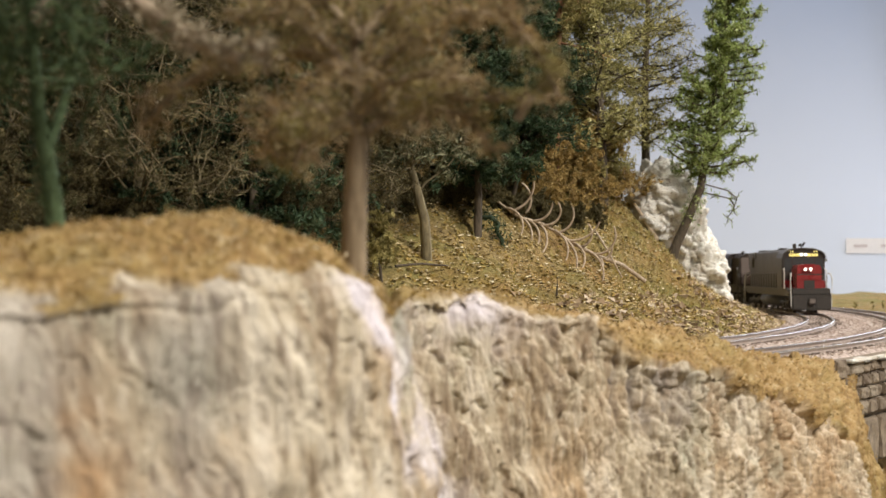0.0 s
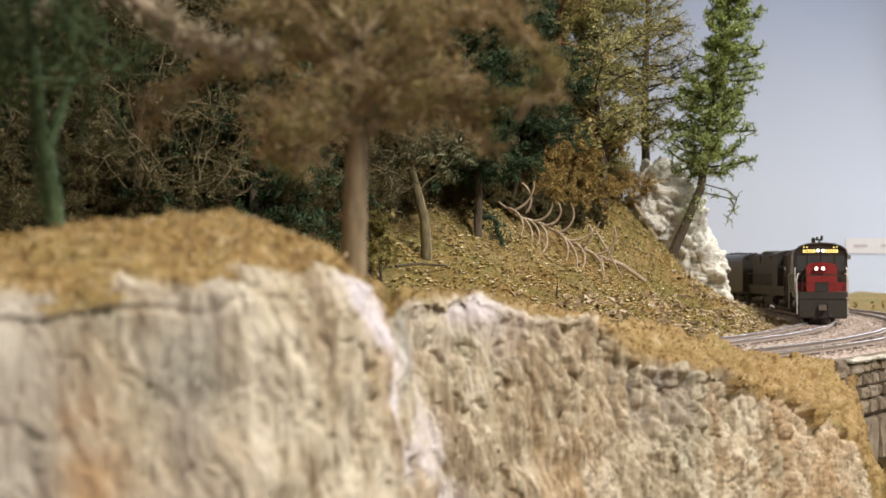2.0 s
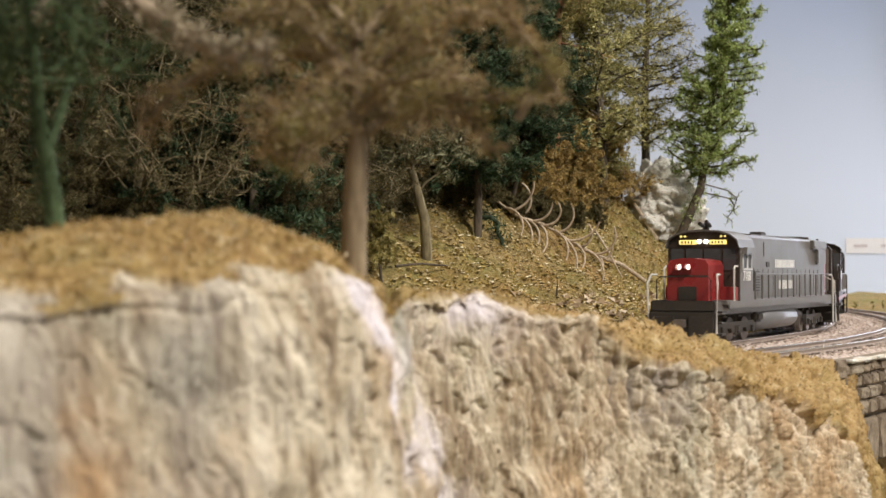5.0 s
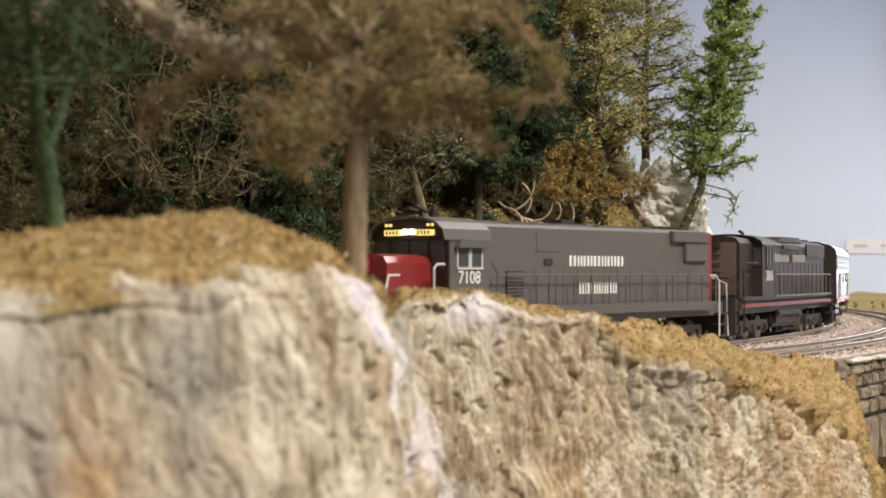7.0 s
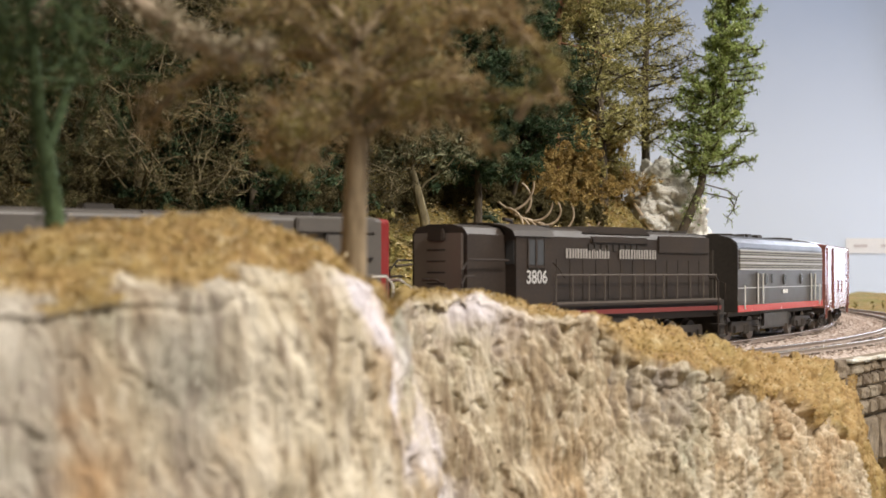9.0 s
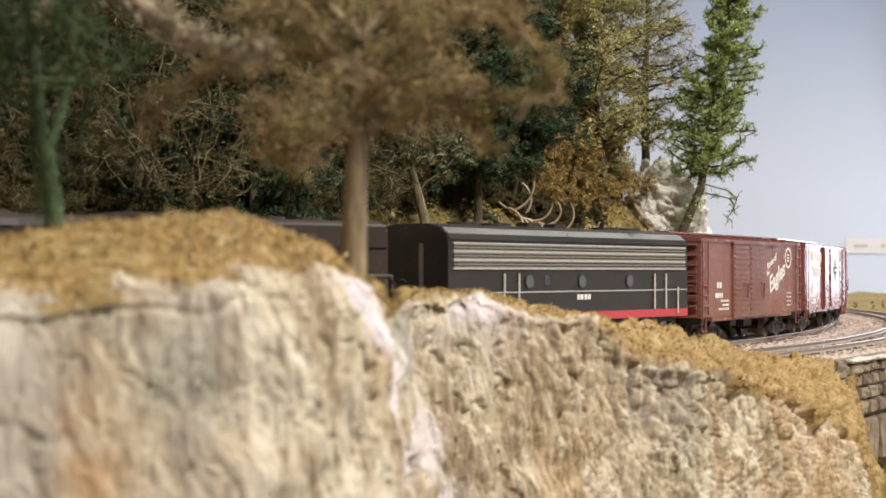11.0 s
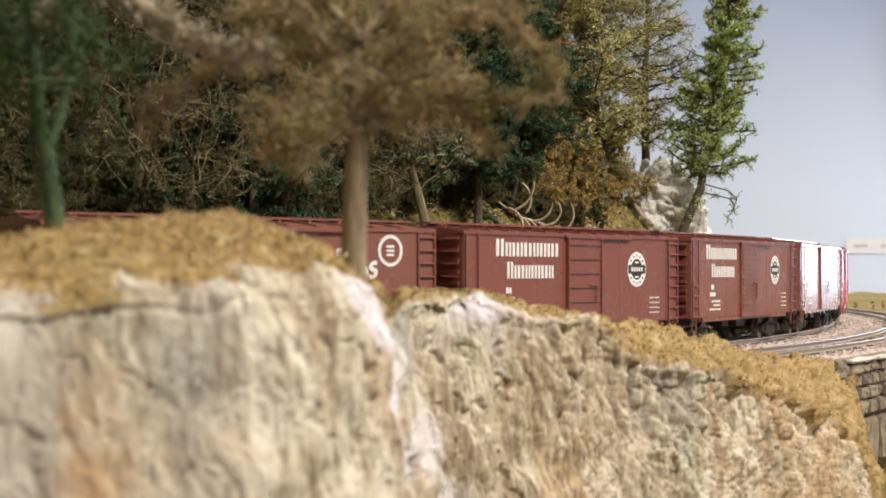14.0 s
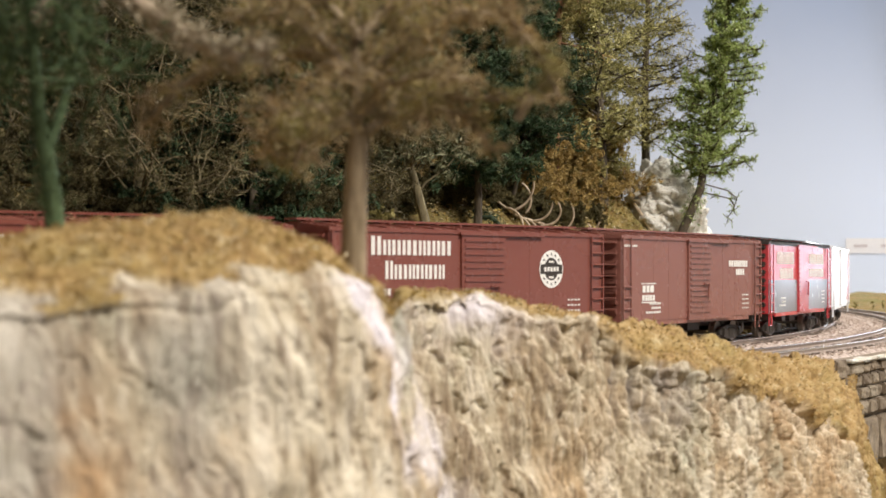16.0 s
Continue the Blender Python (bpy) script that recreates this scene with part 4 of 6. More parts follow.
    for pts in ([(116.5, 15.6, 5), (116.5, 16.2, 27), (114, 15.2, 31), (108, 14.6, 31)], [(116.5, -15.6, 5), (116.5, -16.2, 27), (114, -15.2, 31), (108, -14.6, 31)], [(92, 16.6, 19), (92, 16.6, 33.5), (90, 16.4, 34.8), (86, 16.4, 34.8)], [(92, -16.6, 19), (92, -16.6, 33.5), (90, -16.4, 34.8), (86, -16.4, 34.8)]):
        part("grab_rail", bar(pts, 0.5), HANDRAIL, e)
    part("front_rail", bar([(114.5, 12.5, 20), (114.5, 12.5, 28.6), (114, 11, 30), (114, -11, 30), (114.5, -12.5, 28.6), (114.5, -12.5, 20)], 0.3), BLACK, e)
    for y in (-1, 1):
        part("step", mb(*[(104, 112, *sorted((y * 12, y * 16.8)), zz, zz + 0.8) for zz in (4, 9, 14)]), SOOT, e)
    rail_run(e, 56, -104, 16.4, 19.2, 31.0, 14, GREY)
    rail_run(e, 56, -104, -16.4, 19.2, 31.0, 14, GREY)
    step_well(e, -106, -1, HANDRAIL)
    part("cab_step_rail", bar([(55, 16.4, 31), (58, 15, 36), (60, 14, 36)], 0.35), GREY, e)
    bm = bmesh.new()
    section(bm, [(v * MM, w * MM) for v, w in ((-9, 3.6), (-12.4, 4.6), (-14.6, 6.6), (-15.6, 9), (-14.8, 11.6), (-13, 13.4), (13, 13.4), (14.8, 11.6), (15.6, 9), (14.6, 6.6), (12.4, 4.6), (9, 3.6))], -30 * MM, 30 * MM)
    part("fuel_tank", bm, SILVER, e, "silver-grey rounded fuel tank", True)
    for x in (-42, 32):
        part("air_tank", mb((x, x + 10, 10, 14, 8, 13), bev=1.2), SOOT, e)
    # horns and aerials
    part("horn", bar([(78, -2, 53.6), (84, -2, 54.6)], 0.9), BLACK, cab)
    part("horn", bar([(77, 1, 53.6), (83.5, 1, 55.6)], 0.9), BLACK, cab)
    part("horn_post", bar([(78.5, -0.5, 51), (78.5, -0.5, 54)], 0.7), BLACK, cab)
    part("beacon", mb((66, 69, -5.2, -2.6, 51.2, 55.2), bev=0.5), BLACK, cab)
    marks(e, "name_line", 4.6, -35.2, 34.4, 38.5, 8, 12.62, 0.14)
    marks(e, "name_line", -2.0, -29.7, 23.6, 27.9, 7, 12.75, 0.14)
    for x in (-75, 75):
        truck(e, x, (-20, 0, 20), 5.6, 12.4, SOOT, True)
    return e


def loco_second():
    e = thing("diesel_locomotive", "weathered black six-axle diesel with a red sill", "locomotive")
    part("frame", mb((-101, 101, -14.5, 14.5, 12.6, 20.0), bev=0.4), BLACK, e)
    part("walkway", mb((-96, 96, -16.8, 16.8, 19.0, 20.6)), BLACK, e)
    part("sill_stripe", mb((-96, 96, 16.2, 16.9, 15.6, 17.4)), paint("sill_red", (0.20, 0.025, 0.022), 0.4, 0.3, dust=(0.10, 0.06, 0.05)), e, "dull red sill")
    out = [(-12.4, 20), (-12.4, 45.6), (-10.4, 48.0), (-5, 49.2), (5, 49.2), (10.4, 48.0), (12.4, 45.6), (12.4, 20)]
    for nm, a, b in (("long_hood", -93, 40), ("short_hood", 60, 84)):
        bm = bmesh.new()
        section(bm, [(v * MM, w * MM) for v, w in out], a * MM, b * MM)
        part(nm, bm, BLACK, e)
    part("hood_end", mb((84, 85.2, -11, 11, 21, 46), bev=0.4), STEEL, e, "brown weathered hood end")
    for k in range(6):
        part("ladder_rung", bar([(86, -4, 24 + 4 * k), (86, 4, 24 + 4 * k)], 0.35), BLACK, e)
    part("end_lamp_box", mb((85, 87, -3.4, 3.4, 43, 47.5), bev=0.4), BLACK, e)
    part("brake_blister", mb((-40, 4, -13.4, 13.4, 43.0, 46.2), bev=0.8), BLACK, e)
    bm = bmesh.new()
    prism(bm, [(v * MM, w * MM) for v, w in ((8, 47.4), (2, 50.2), (-38, 50.4), (-44, 47.4))], -11.5 * MM, 11.5 * MM)
    part("brake_roof", bm, BLACK, e)
    part("radiator_shutter", mb((-92, -48, 12.3, 13.2, 40, 47.2), (-92, -48, -13.2, -12.3, 40, 47.2), bev=0.3), BLACK, e)
    for k in range(9):
        part("louvre", mb((-34 + k * 4.6, -31 + k * 4.6, 12.3, 12.9, 40.6, 43.0)), SOOT, e)
    for x in (-84, -68, -54, 24):
        fan_top(e, x, 48.8, 5.6)
    for x in np.arange(-92, 34, 9.3):
        part("hood_door", mb((x, x + 8.4, 12.3, 12.6, 21.5, 37)), BLACK, e)
    bm = bmesh.new()
    section(bm, [(v * MM, w * MM) for v, w in ([(-17.2, 20.6)] + arch(17.2, 45.4, 49.8, k=2.2) + [(17.2, 20.6)])], 38.2 * MM, 61 * MM)
    cab = part("cab", bm, BLACK, e)
    bm = bmesh.new()
    section(bm, [(v * MM, w * MM) for v, w in (arch(17.9, 45.2, 50.4, k=2.2) + arch(17.3, 45.2, 49.7, k=2.2)[::-1])], 36.6 * MM, 62.6 * MM)
    part("cab_roof", bm, BLACK, cab)
    part("side_window", mb((43.4, 47.9, 17.1, 17.35, 34.8, 44), (49.0, 53.2, 17.1, 17.35, 34.8, 44)), GLASS_DARK, cab)
    part("window_frame", mb((47.8, 49.1, 17.2, 17.6, 34.2, 44.4), (42.6, 54, 17.2, 17.9, 33.6, 34.4), (42.6, 43.4, 17.2, 17.6, 34.2, 44.4), (53.2, 54, 17.2, 17.6, 34.2, 44.4)), BLACK, cab)
    for y in (-16.4, 12.8):
        part("front_window", mb((61, 61.3, y, y + 3.6, 35, 43.5)), GLASS_DARK, cab)
    figures(cab, "3806", 48.0, 17.35, 28.0, 6.8, FRAME_PALE)
    dusty = plain("faded_lettering", (0.36, 0.33, 0.30), 0.6)
    marks(e, "name_line", 21.6, -10.5, 37.4, 41.2, 8, 12.62, 0.2, material=dusty)
    marks(e, "name_line", -17, -46.4, 37.4, 41.2, 7, 12.95, 0.2, material=dusty)
    # brownish-pale paint with highlights put into the colour, for this side's rail and walkway edge
    worn = paint("rail_highlight", (0.085, 0.070, 0.060), 0.4, 0.3)
    rail_run(e, 34, -92, 16.4, 20.4, 31, 12, worn)
    part("walkway_edge", mb((-95.5, 34, 16.75, 16.95, 19.9, 20.7)), worn, e)
    rail_run(e, 34, -92, -16.4, 20.4, 31, 12, BLACK)
    part("handrail", bar([(92, 16.4, 20), (92, 16.4, 33), (88, 16, 36.4), (64, 16, 36.4)], 0.4), BLACK, e)
    part("handrail", bar([(92, -16.4, 20), (92, -16.4, 33), (88, -16, 36.4), (64, -16, 36.4)], 0.4), BLACK, e)
    part("handrail", bar([(28, 16.4, 30), (34, 15, 36), (36.5, 15, 36)], 0.4), BLACK, e)
    step_well(e, -93, -1, BLACK)
    step_well(e, 93, 1, BLACK)
    for sgn in (-1, 1):
        part("pilot", mb((*sorted((sgn * 98, sgn * 101.5)), -15.2, 15.2, 3.2, 20)), SOOT, e)
        coupler(e, sgn * 100, sgn)
    part("fuel_tank", mb((-24, 24, -14, 14, 4.6, 13.2), bev=2.0), BLACK, e)
    part("air_tank", mb((-24, 24, 13.6, 16.2, 10, 13.6), bev=1.0), SOOT, e)
    part("horn", bar([(44, 3, 50.2), (44, 3, 51.4), (49, 3, 51.9)], 0.8), BLACK, e)
    for x in (-64, 64):
        truck(e, x, (-18.8, 0, 18.8), 5.6, 12.4, SOOT, True)
    return e


def loco_booster():
    e = thing("booster_locomotive", "black cabless booster unit with stainless grilles and red stripe", "locomotive")
    prof = [(-17.2, 13.8), (-17.2, 42.4), (-16.4, 45.2), (-13.6, 47.4), (-8, 48.8), (8, 48.8), (13.6, 47.4), (16.4, 45.2), (17.2, 42.4), (17.2, 13.8)]
    bm = bmesh.new()
    section(bm, [(v * MM, w * MM) for v, w in prof], -80.6 * MM, 79.6 * MM)
    part("carbody", bm, CARBODY, e)
    bm = bmesh.new()
    rp = [(-17.3, 43.4), (-16.6, 45.5), (-13.8, 47.7), (-8, 49.1), (8, 49.1), (13.8, 47.7), (16.6, 45.5), (17.3, 43.4)]
    section(bm, [(v * MM, w * MM) for v, w in rp], -80.0 * MM, 79.0 * MM)
    part("roof", bm, CARBODY, e, "glossy black roof")
    part("stripe", mb((-80.6, 79.6, 17.1, 17.45, 13.8, 16.9)), CRIMSON, e, "scarlet side stripe")
    part("grille_back", mb((-78, 77, 17.1, 17.3, 33.4, 42.0)), SOOT, e)
    for k in range(9):
        part("grille_bar", mb((-78, 77, 17.2, 17.75, 33.6 + k * 0.98, 34.15 + k * 0.98)), GRILLE, e)
    for zz in (33.1, 36.1, 39.1, 42.0):
        part("grille_band", mb((-78.4, 77.4, 17.2, 17.9, zz, zz + 0.45)), FRAME_PALE, e)
    for x in (32.7, -1.6, -35.2):
        bm = bmesh.new()
        disc(bm, (x * MM, 17.35 * MM, 28.6 * MM), (0, 1, 0), 2.9 * MM, 0.5 * MM, 20)
        port = part("porthole", bm, CARBODY, e)
        bm = bmesh.new()
        disc(bm, (x * MM, 17.5 * MM, 28.6 * MM), (0, 1, 0), 2.3 * MM, 0.5 * MM, 20)
        part("glass", bm, paint("porthole_glass", (0.11, 0.115, 0.12), 0.1, 0.05), port)
    part("side_rib", mb((-80, 79, 17.1, 17.5, 24.6, 25.0)), FRAME_PALE, e)
    for x in (-58, 44):
        part("side_door", mb((x - 4.5, x + 4.5, 17.1, 17.35, 17.2, 32.8)), CARBODY, e)
        for dx in (-4.4, 4.4):
            part("grab_rail", bar([(x + dx, 17.9, 17), (x + dx, 17.9, 31.5)], 0.4), HANDRAIL, e)
        part("step", mb((x - 3.5, x + 3.5, 15, 17.4, 6, 6.8), (x - 3.5, x + 3.5, 15, 17.4, 10, 10.8)), SOOT, e)
    for x in (-72, 70):
        part("grab_rail", bar([(x, 17.9, 15), (x, 17.9, 26)], 0.35), HANDRAIL, e)
    part("vent_window", mb((20, 23, 17.1, 17.4, 27, 31), (-66, -63, 17.1, 17.4, 27, 31)), GLASS_DARK, e)
    marks(e, "unit_number", 1.7, -8.0, 21.6, 23.6, 4, 17.35)
    for x in (-60, -44, 30, 50):
        fan_top(e, x, 49.0, 6.0)
    part("exhaust_stack", mb((-12, -4, -3, 3, 48.5, 51.0), (6, 14, -3, 3, 48.5, 51.0), bev=0.4), SOOT, e)
    for sgn in (-1, 1):
        a = 79.6 if sgn > 0 else -80.6
        part("diaphragm", mb((*sorted((a, a + sgn * 2.4)), -6, 6, 14, 42)), SOOT, e)
        coupler(e, a, sgn)
    part("fuel_tank", mb((-24, 24, -13.6, 13.6, 4.4, 13.6), bev=1.6), CARBODY, e)
    part("underframe", mb((-79, 78, -12, 12, 11.6, 13.9)), SOOT, e)
    for x in (-52.5, 52.5):
        truck(e, x, (-15.8, 15.8), 5.6, 12.4, SOOT, True)
    return e


TRAIN = []
_pos = 0.0
for build, length, half in ((loco_lead, 0.243, 0.075), (loco_second, 0.212, 0.064), (loco_booster, 0.175, 0.0525), (car_eagles, 0.1545, 0.0475),
                            (lambda: car_overland("panel", "oxide red box car with white name and ribbed door"), 0.1545, 0.0475),
                            (lambda: car_overland("corrugated", "oxide red box car with white name and corrugated door"), 0.1545, 0.0475),
                            (car_plate, 0.1545, 0.0475), (car_two_tone, 0.1545, 0.0475), (car_pale, 0.1545, 0.0475)):
    AXLES_BEFORE, TRUCKS_BEFORE = len(AXLES), len(TRUCKS)
    ob = build()
    TRAIN.append((ob, _pos - length / 2, half, TRUCKS[TRUCKS_BEFORE:], AXLES[AXLES_BEFORE:]))
    _pos -= length


# ---- rails and ties of the two tracks ----
def track(name, centre, s0, s1, label):
    e = thing(name, label, "track", "the two tracks", "structure")
    for side in (-8.7 * MM, 8.7 * MM):
        d = centre + side
        prof = [(-1.1, -2.1), (-1.1, -1.85), (-0.32, -1.6), (-0.32, -0.7), (-0.5, -0.55), (-0.5, 0.0), (0.5, 0.0), (0.5, -0.55), (0.32, -0.7), (0.32, -1.6), (1.1, -1.85), (1.1, -2.1)]
        ob = new("rail", strip("rail", s0, s1, [(d + u * MM, w * MM) for u, w in prof], RAIL_SIDE, 0.006))
        ob.parent = e
        head = new("rail_head", strip("rail_head", s0, s1, [(d + u * MM, w * MM) for u, w in ((-0.53, -0.6), (-0.53, -0.1), (-0.36, 0.05), (0.36, 0.05), (0.53, -0.1), (0.53, -0.6))], RAIL_TOP, 0.006))
        head.parent = ob
    tie = mesh_of(boxes((-1.25 * MM, 1.25 * MM, -14.5 * MM, 14.5 * MM, -4.6 * MM, -2.0 * MM), bev=0.2 * MM), "tie", TIE)
    n = 0
    s = max(s0, -1.15)
    while s < min(s1, 0.55) and n < 240:
        x, y, th = on_line(s, centre)
        ob = new("tie", tie)
        ob.parent = e
        ob.matrix_local = pose(x, y, random.uniform(-0.0002, 0.0001), 0, 0, math.degrees(th) + random.uniform(-1.5, 1.5))
        s += 0.0072
        n += 1
    return e


track("main_track", 0.0, -1.5, 1.0, "steel rails on dark wooden ties, in use")
track("outer_track", 0.054, -1.5, 1.0, "bright steel rails on dark wooden ties, empty")


def scatter(name, label, category, places, size, material, flat=0.6, seed=3):
    """Many small angular bits as one mesh."""
    rnd = np.random.RandomState(seed)
    n = len(places)
    base = np.array([(1, 0, -.5), (-.5, .87, -.5), (-.5, -.87, -.5), (0, 0, 1)], float)
    q = rnd.normal(size=(n, 3, 3))
    q, _ = np.linalg.qr(q)
    sz = size * rnd.uniform(0.5, 1.5, (n, 1, 1)) * np.array([1, 1, flat])
    v = np.einsum("nij,kj->nki", q, base) * sz + np.asarray(places)[:, None, :]
    f = np.array([(0, 1, 2), (0, 3, 1), (1, 3, 2), (2, 3, 0)])
    me = bpy.data.meshes.new(name)
    me.from_pydata(v.reshape(-1, 3).tolist(), [], (f[None] + 4 * np.arange(n)[:, None, None]).reshape(-1, 3).tolist())
    me.materials.append(material)
    return tagged(new(name, me), label, category, kind="stuff")


rnd = np.random.RandomState(11)
pts = []
for _ in range(26000):
    s, d = rnd.uniform(-0.85, 0.35), rnd.uniform(-0.022, 0.073)
    x, y, _t2 = on_line(s, d)
    off = min(abs(abs(d) - 0.0087), abs(abs(d - 0.054) - 0.0087))
    if off > 0.0016:
        pts.append((x, y, -0.0023 - (0.0009 if 0.020 < d < 0.034 else 0.0) + rnd.uniform(-0.0004, 0.0004)))
scatter("ballast_stones", "loose grey-brown ballast stones along the tracks", "ballast", pts, 0.00062, PEBBLE, 0.8)

# leaf litter and chips on the slope behind the tracks
px_ = rnd.uniform(-0.25, 0.36, 210000)
py_ = rnd.uniform(0.48, 1.5, 210000)
lz, ld, ls = lie(px_, py_)
dens = np.clip(1.25 - (-ld - 0.02) / 0.22, 0.12, 1)
sel = (ld < -0.020) & (ld > -0.32) & (rnd.rand(len(px_)) < dens)
px_, py_, lz, ld = px_[sel], py_[sel], lz[sel], ld[sel]
_rel = np.array([fbm((x, y, 0), 18, 5) * 0.010 + fbm((x, y, 3), 90, 3) * 0.0025 for x, y in zip(px_, py_)])
lz = lz + _rel * np.clip((-ld - 0.022) / 0.04, 0, 1)
pl = np.stack([px_, py_, lz + 0.0004], -1)
scatter("leaf_litter", "pale and brown leaf litter on the slope", "leaf litter", pl[::2], 0.0010, MOULD, 0.35, 5)
scatter("straw", "pale dry leaves scattered on the slope", "leaves", pl[::4] + (0, 0, 0.0005), 0.00105, STRAW, 0.35, 12)
scatter("turf", "ochre foam turf on the slope", "turf", pl[1::2], 0.0009, MOSSY, 0.8, 6)
rub = pl[(ld > -0.085) & (ld < -0.020)]
scatter("rubble", "broken stone along the foot of the slope", "rubble", rub[::8], 0.0022, RUBBLE, 0.8, 7)
bi = np.where(BANK_COVER[:, 0] > 0.6)[0]
bi = rnd.choice(bi, 24000)
bp = BANK_CO[bi] + rnd.normal(0, 0.0004, (len(bi), 3))
scatter("bank_turf", "ochre foam turf and grit on the near bank", "turf", bp[::2], 0.00042, TURF, 0.8, 8)
scatter("bank_litter", "tan grit on the near bank", "grit", bp[1::2], 0.00038, LITTER, 0.7, 9)

# standing dry grass on the steep shoulder, thinner elsewhere
def blades(name, label, places, tall, material, seed):
    r = np.random.RandomState(seed)
    n = len(places)
    a = r.uniform(0, 2 * math.pi, n)
    h = tall * r.uniform(0.4, 1.3, n)
    side = np.stack([np.cos(a), np.sin(a), np.zeros(n)], -1) * 0.00030
    tip = np.stack([r.normal(0, 0.35, n) * h, r.normal(0, 0.35, n) * h, h], -1)
    v = np.stack([places - side, places + side, places + tip * 0.6 + side * 0.6, places + tip], 1)
    me = bpy.data.meshes.new(name)
    me.from_pydata(v.reshape(-1, 3).tolist(), [], (np.array([(0, 1, 2), (0, 2, 3)])[None] + 4 * np.arange(n)[:, None, None]).reshape(-1, 3).tolist())
    me.materials.append(material)
    return tagged(new(name, me), label, "grass", kind="stuff")


steep = np.exp(-((pl[:, 0] - 0.128) / 0.035) ** 2 - ((pl[:, 1] - 1.02) / 0.08) ** 2)
tufted = pl[rnd.rand(len(pl)) < 0.05 + 0.75 * steep]
blades("dry_grass", "dry straw and olive grass on the slope", tufted - (0, 0, 0.0005), 0.0042, DRY_GRASS, 21)

# ---- pale outcrop beside the line ----
def outcrop(name, lobes, label):
    e = thing(name, label, "rock")
    for c, r, sd in lobes:
        bm = bmesh.new()
        res = bmesh.ops.create_icosphere(bm, subdivisions=6, radius=1.0)
        for v in res["verts"]:
            n = v.co.normalized()
            p = Vector((n.x * r[0], n.y * r[1], n.z * r[2]))
            q = p * 34 + Vector((sd, sd * 2, 0))
            k = 1 + 0.22 * noise.fractal(q, 0.9, 2.1, 3) - 0.10 * crack(Vector((p.x * 0.7, p.y * 0.7, p.z + 0.5 * p.x)) * 80 + Vector((sd, 0, 0)), 0.3) - 0.13 * (noise.ridged_multi_fractal(Vector((q.x * 1.3 + q.z, q.y * 1.3, q.z * 2.0)), 0.9, 2.1, 4, 1.0, 2.0) - 0.9)
            k += 0.06 * noise.fractal(Vector((q.x, q.y, q.z * 2.2)) * 4, 0.7, 2.1, 4)
            v.co = Vector(c) + p * k
        part("boulder", bm, PALE, e, smooth=True)
    return e


outcrop("rock_outcrop", [(fan(1168, 366, 1.09), (0.024, 0.04, 0.034), 1.0), (fan(1190, 425, 1.13), (0.025, 0.05, 0.042), 2.0), (fan(1232, 495, 1.13), (0.024, 0.05, 0.036), 3.0), (fan(1190, 500, 1.12), (0.03, 0.04, 0.034), 4.0)], "pale cream plaster rock outcrop beside the track")

# ---- stone retaining wall under the outer track ----
wall = thing("retaining_wall", "rough grey-brown stone retaining wall with pale coping", "wall", kind="structure")
core = new("core", strip("core", -0.30, 0.146, [(0.0735, -0.0042), (0.0785, -0.0042), (0.0785, -0.046), (0.052, -0.050), (0.045, -0.16)], STONE))
core.parent = wall


def stone(a, b, zlo, zhi, proud, name="stone"):
    x, y, th = on_line((a + b) / 2, 0.078)
    bm = boxes((-(b - a) / 2 + 0.0003, (b - a) / 2 - 0.0003, -0.002, 0.0022 + proud, zlo + 0.0003, zhi - 0.0003), bev=0.0007)
    bmesh.ops.subdivide_edges(bm, edges=[e for e in bm.edges if e.calc_length() > 0.002], cuts=2, use_grid_fill=True)
    for v in bm.verts:
        v.co += Vector((0, fbm((v.co.x + a * 50, v.co.z, a), 420, 3) * 0.0008, fbm((v.co.x, v.co.z, a * 9), 300, 2) * 0.0003))
    ob = part(name, bm, STONE, wall)
    ob.matrix_local = pose(x, y, 0, 0, 0, math.degrees(th))
    return ob


zz = -0.0062
while zz > -0.028:
    h = random.choice((0.0048, 0.0056, 0.0065))
    a = 0.0 + random.uniform(-0.006, 0)
    while a < 0.142 + zz * 0.55:
        w = random.uniform(0.008, 0.016)
        stone(a, min(a + w, 0.147 + zz * 0.5), zz - h, zz, random.uniform(0, 0.0016))
        a += w
    zz -= h
a = 0.0
while a < 0.134:
    w = random.uniform(0.016, 0.024)
    ob = stone(a, min(a + w, 0.136), -0.0062, -0.0040, 0.0022, "coping")
    ob.data.materials[0] = PALE
    tagged(ob, "pale coping stone")
    a += w
tagged(stone(0.136, 0.150, -0.012, -0.0035, 0.001, "end_block"), "brown end block")
for a, b, lo, hi in ((0.096, 0.122, -0.052, -0.030), (0.066, 0.094, -0.050, -0.030), (0.030, 0.064, -0.052, -0.030)):
    stone(a, b, lo, hi, 0.001, "base_stone")

# ---- the label on the backdrop ----
sign = thing("paper_label", "small white paper label on the painted backdrop", "label", m=pose(0, 0, 0))
sx0, _, sz0 = fan(1497, 449, 2.749)
sx1, _, sz1 = fan(1600, 422, 2.749)
part("paper", boxes((sx0, sx1, 2.7482, 2.7496, sz0, sz1)), plain("paper", (0.74, 0.70, 0.67), 0.8), sign)
part("print", boxes((sx0 + 0.014, sx0 + 0.038, 2.7474, 2.7484, sz0 + 0.011, sz0 + 0.016), (sx0 + 0.062, sx0 + 0.070, 2.7474, 2.7484, sz0 + 0.011, sz0 + 0.016)), plain("print_grey", (0.55, 0.47, 0.44), 0.8), sign)


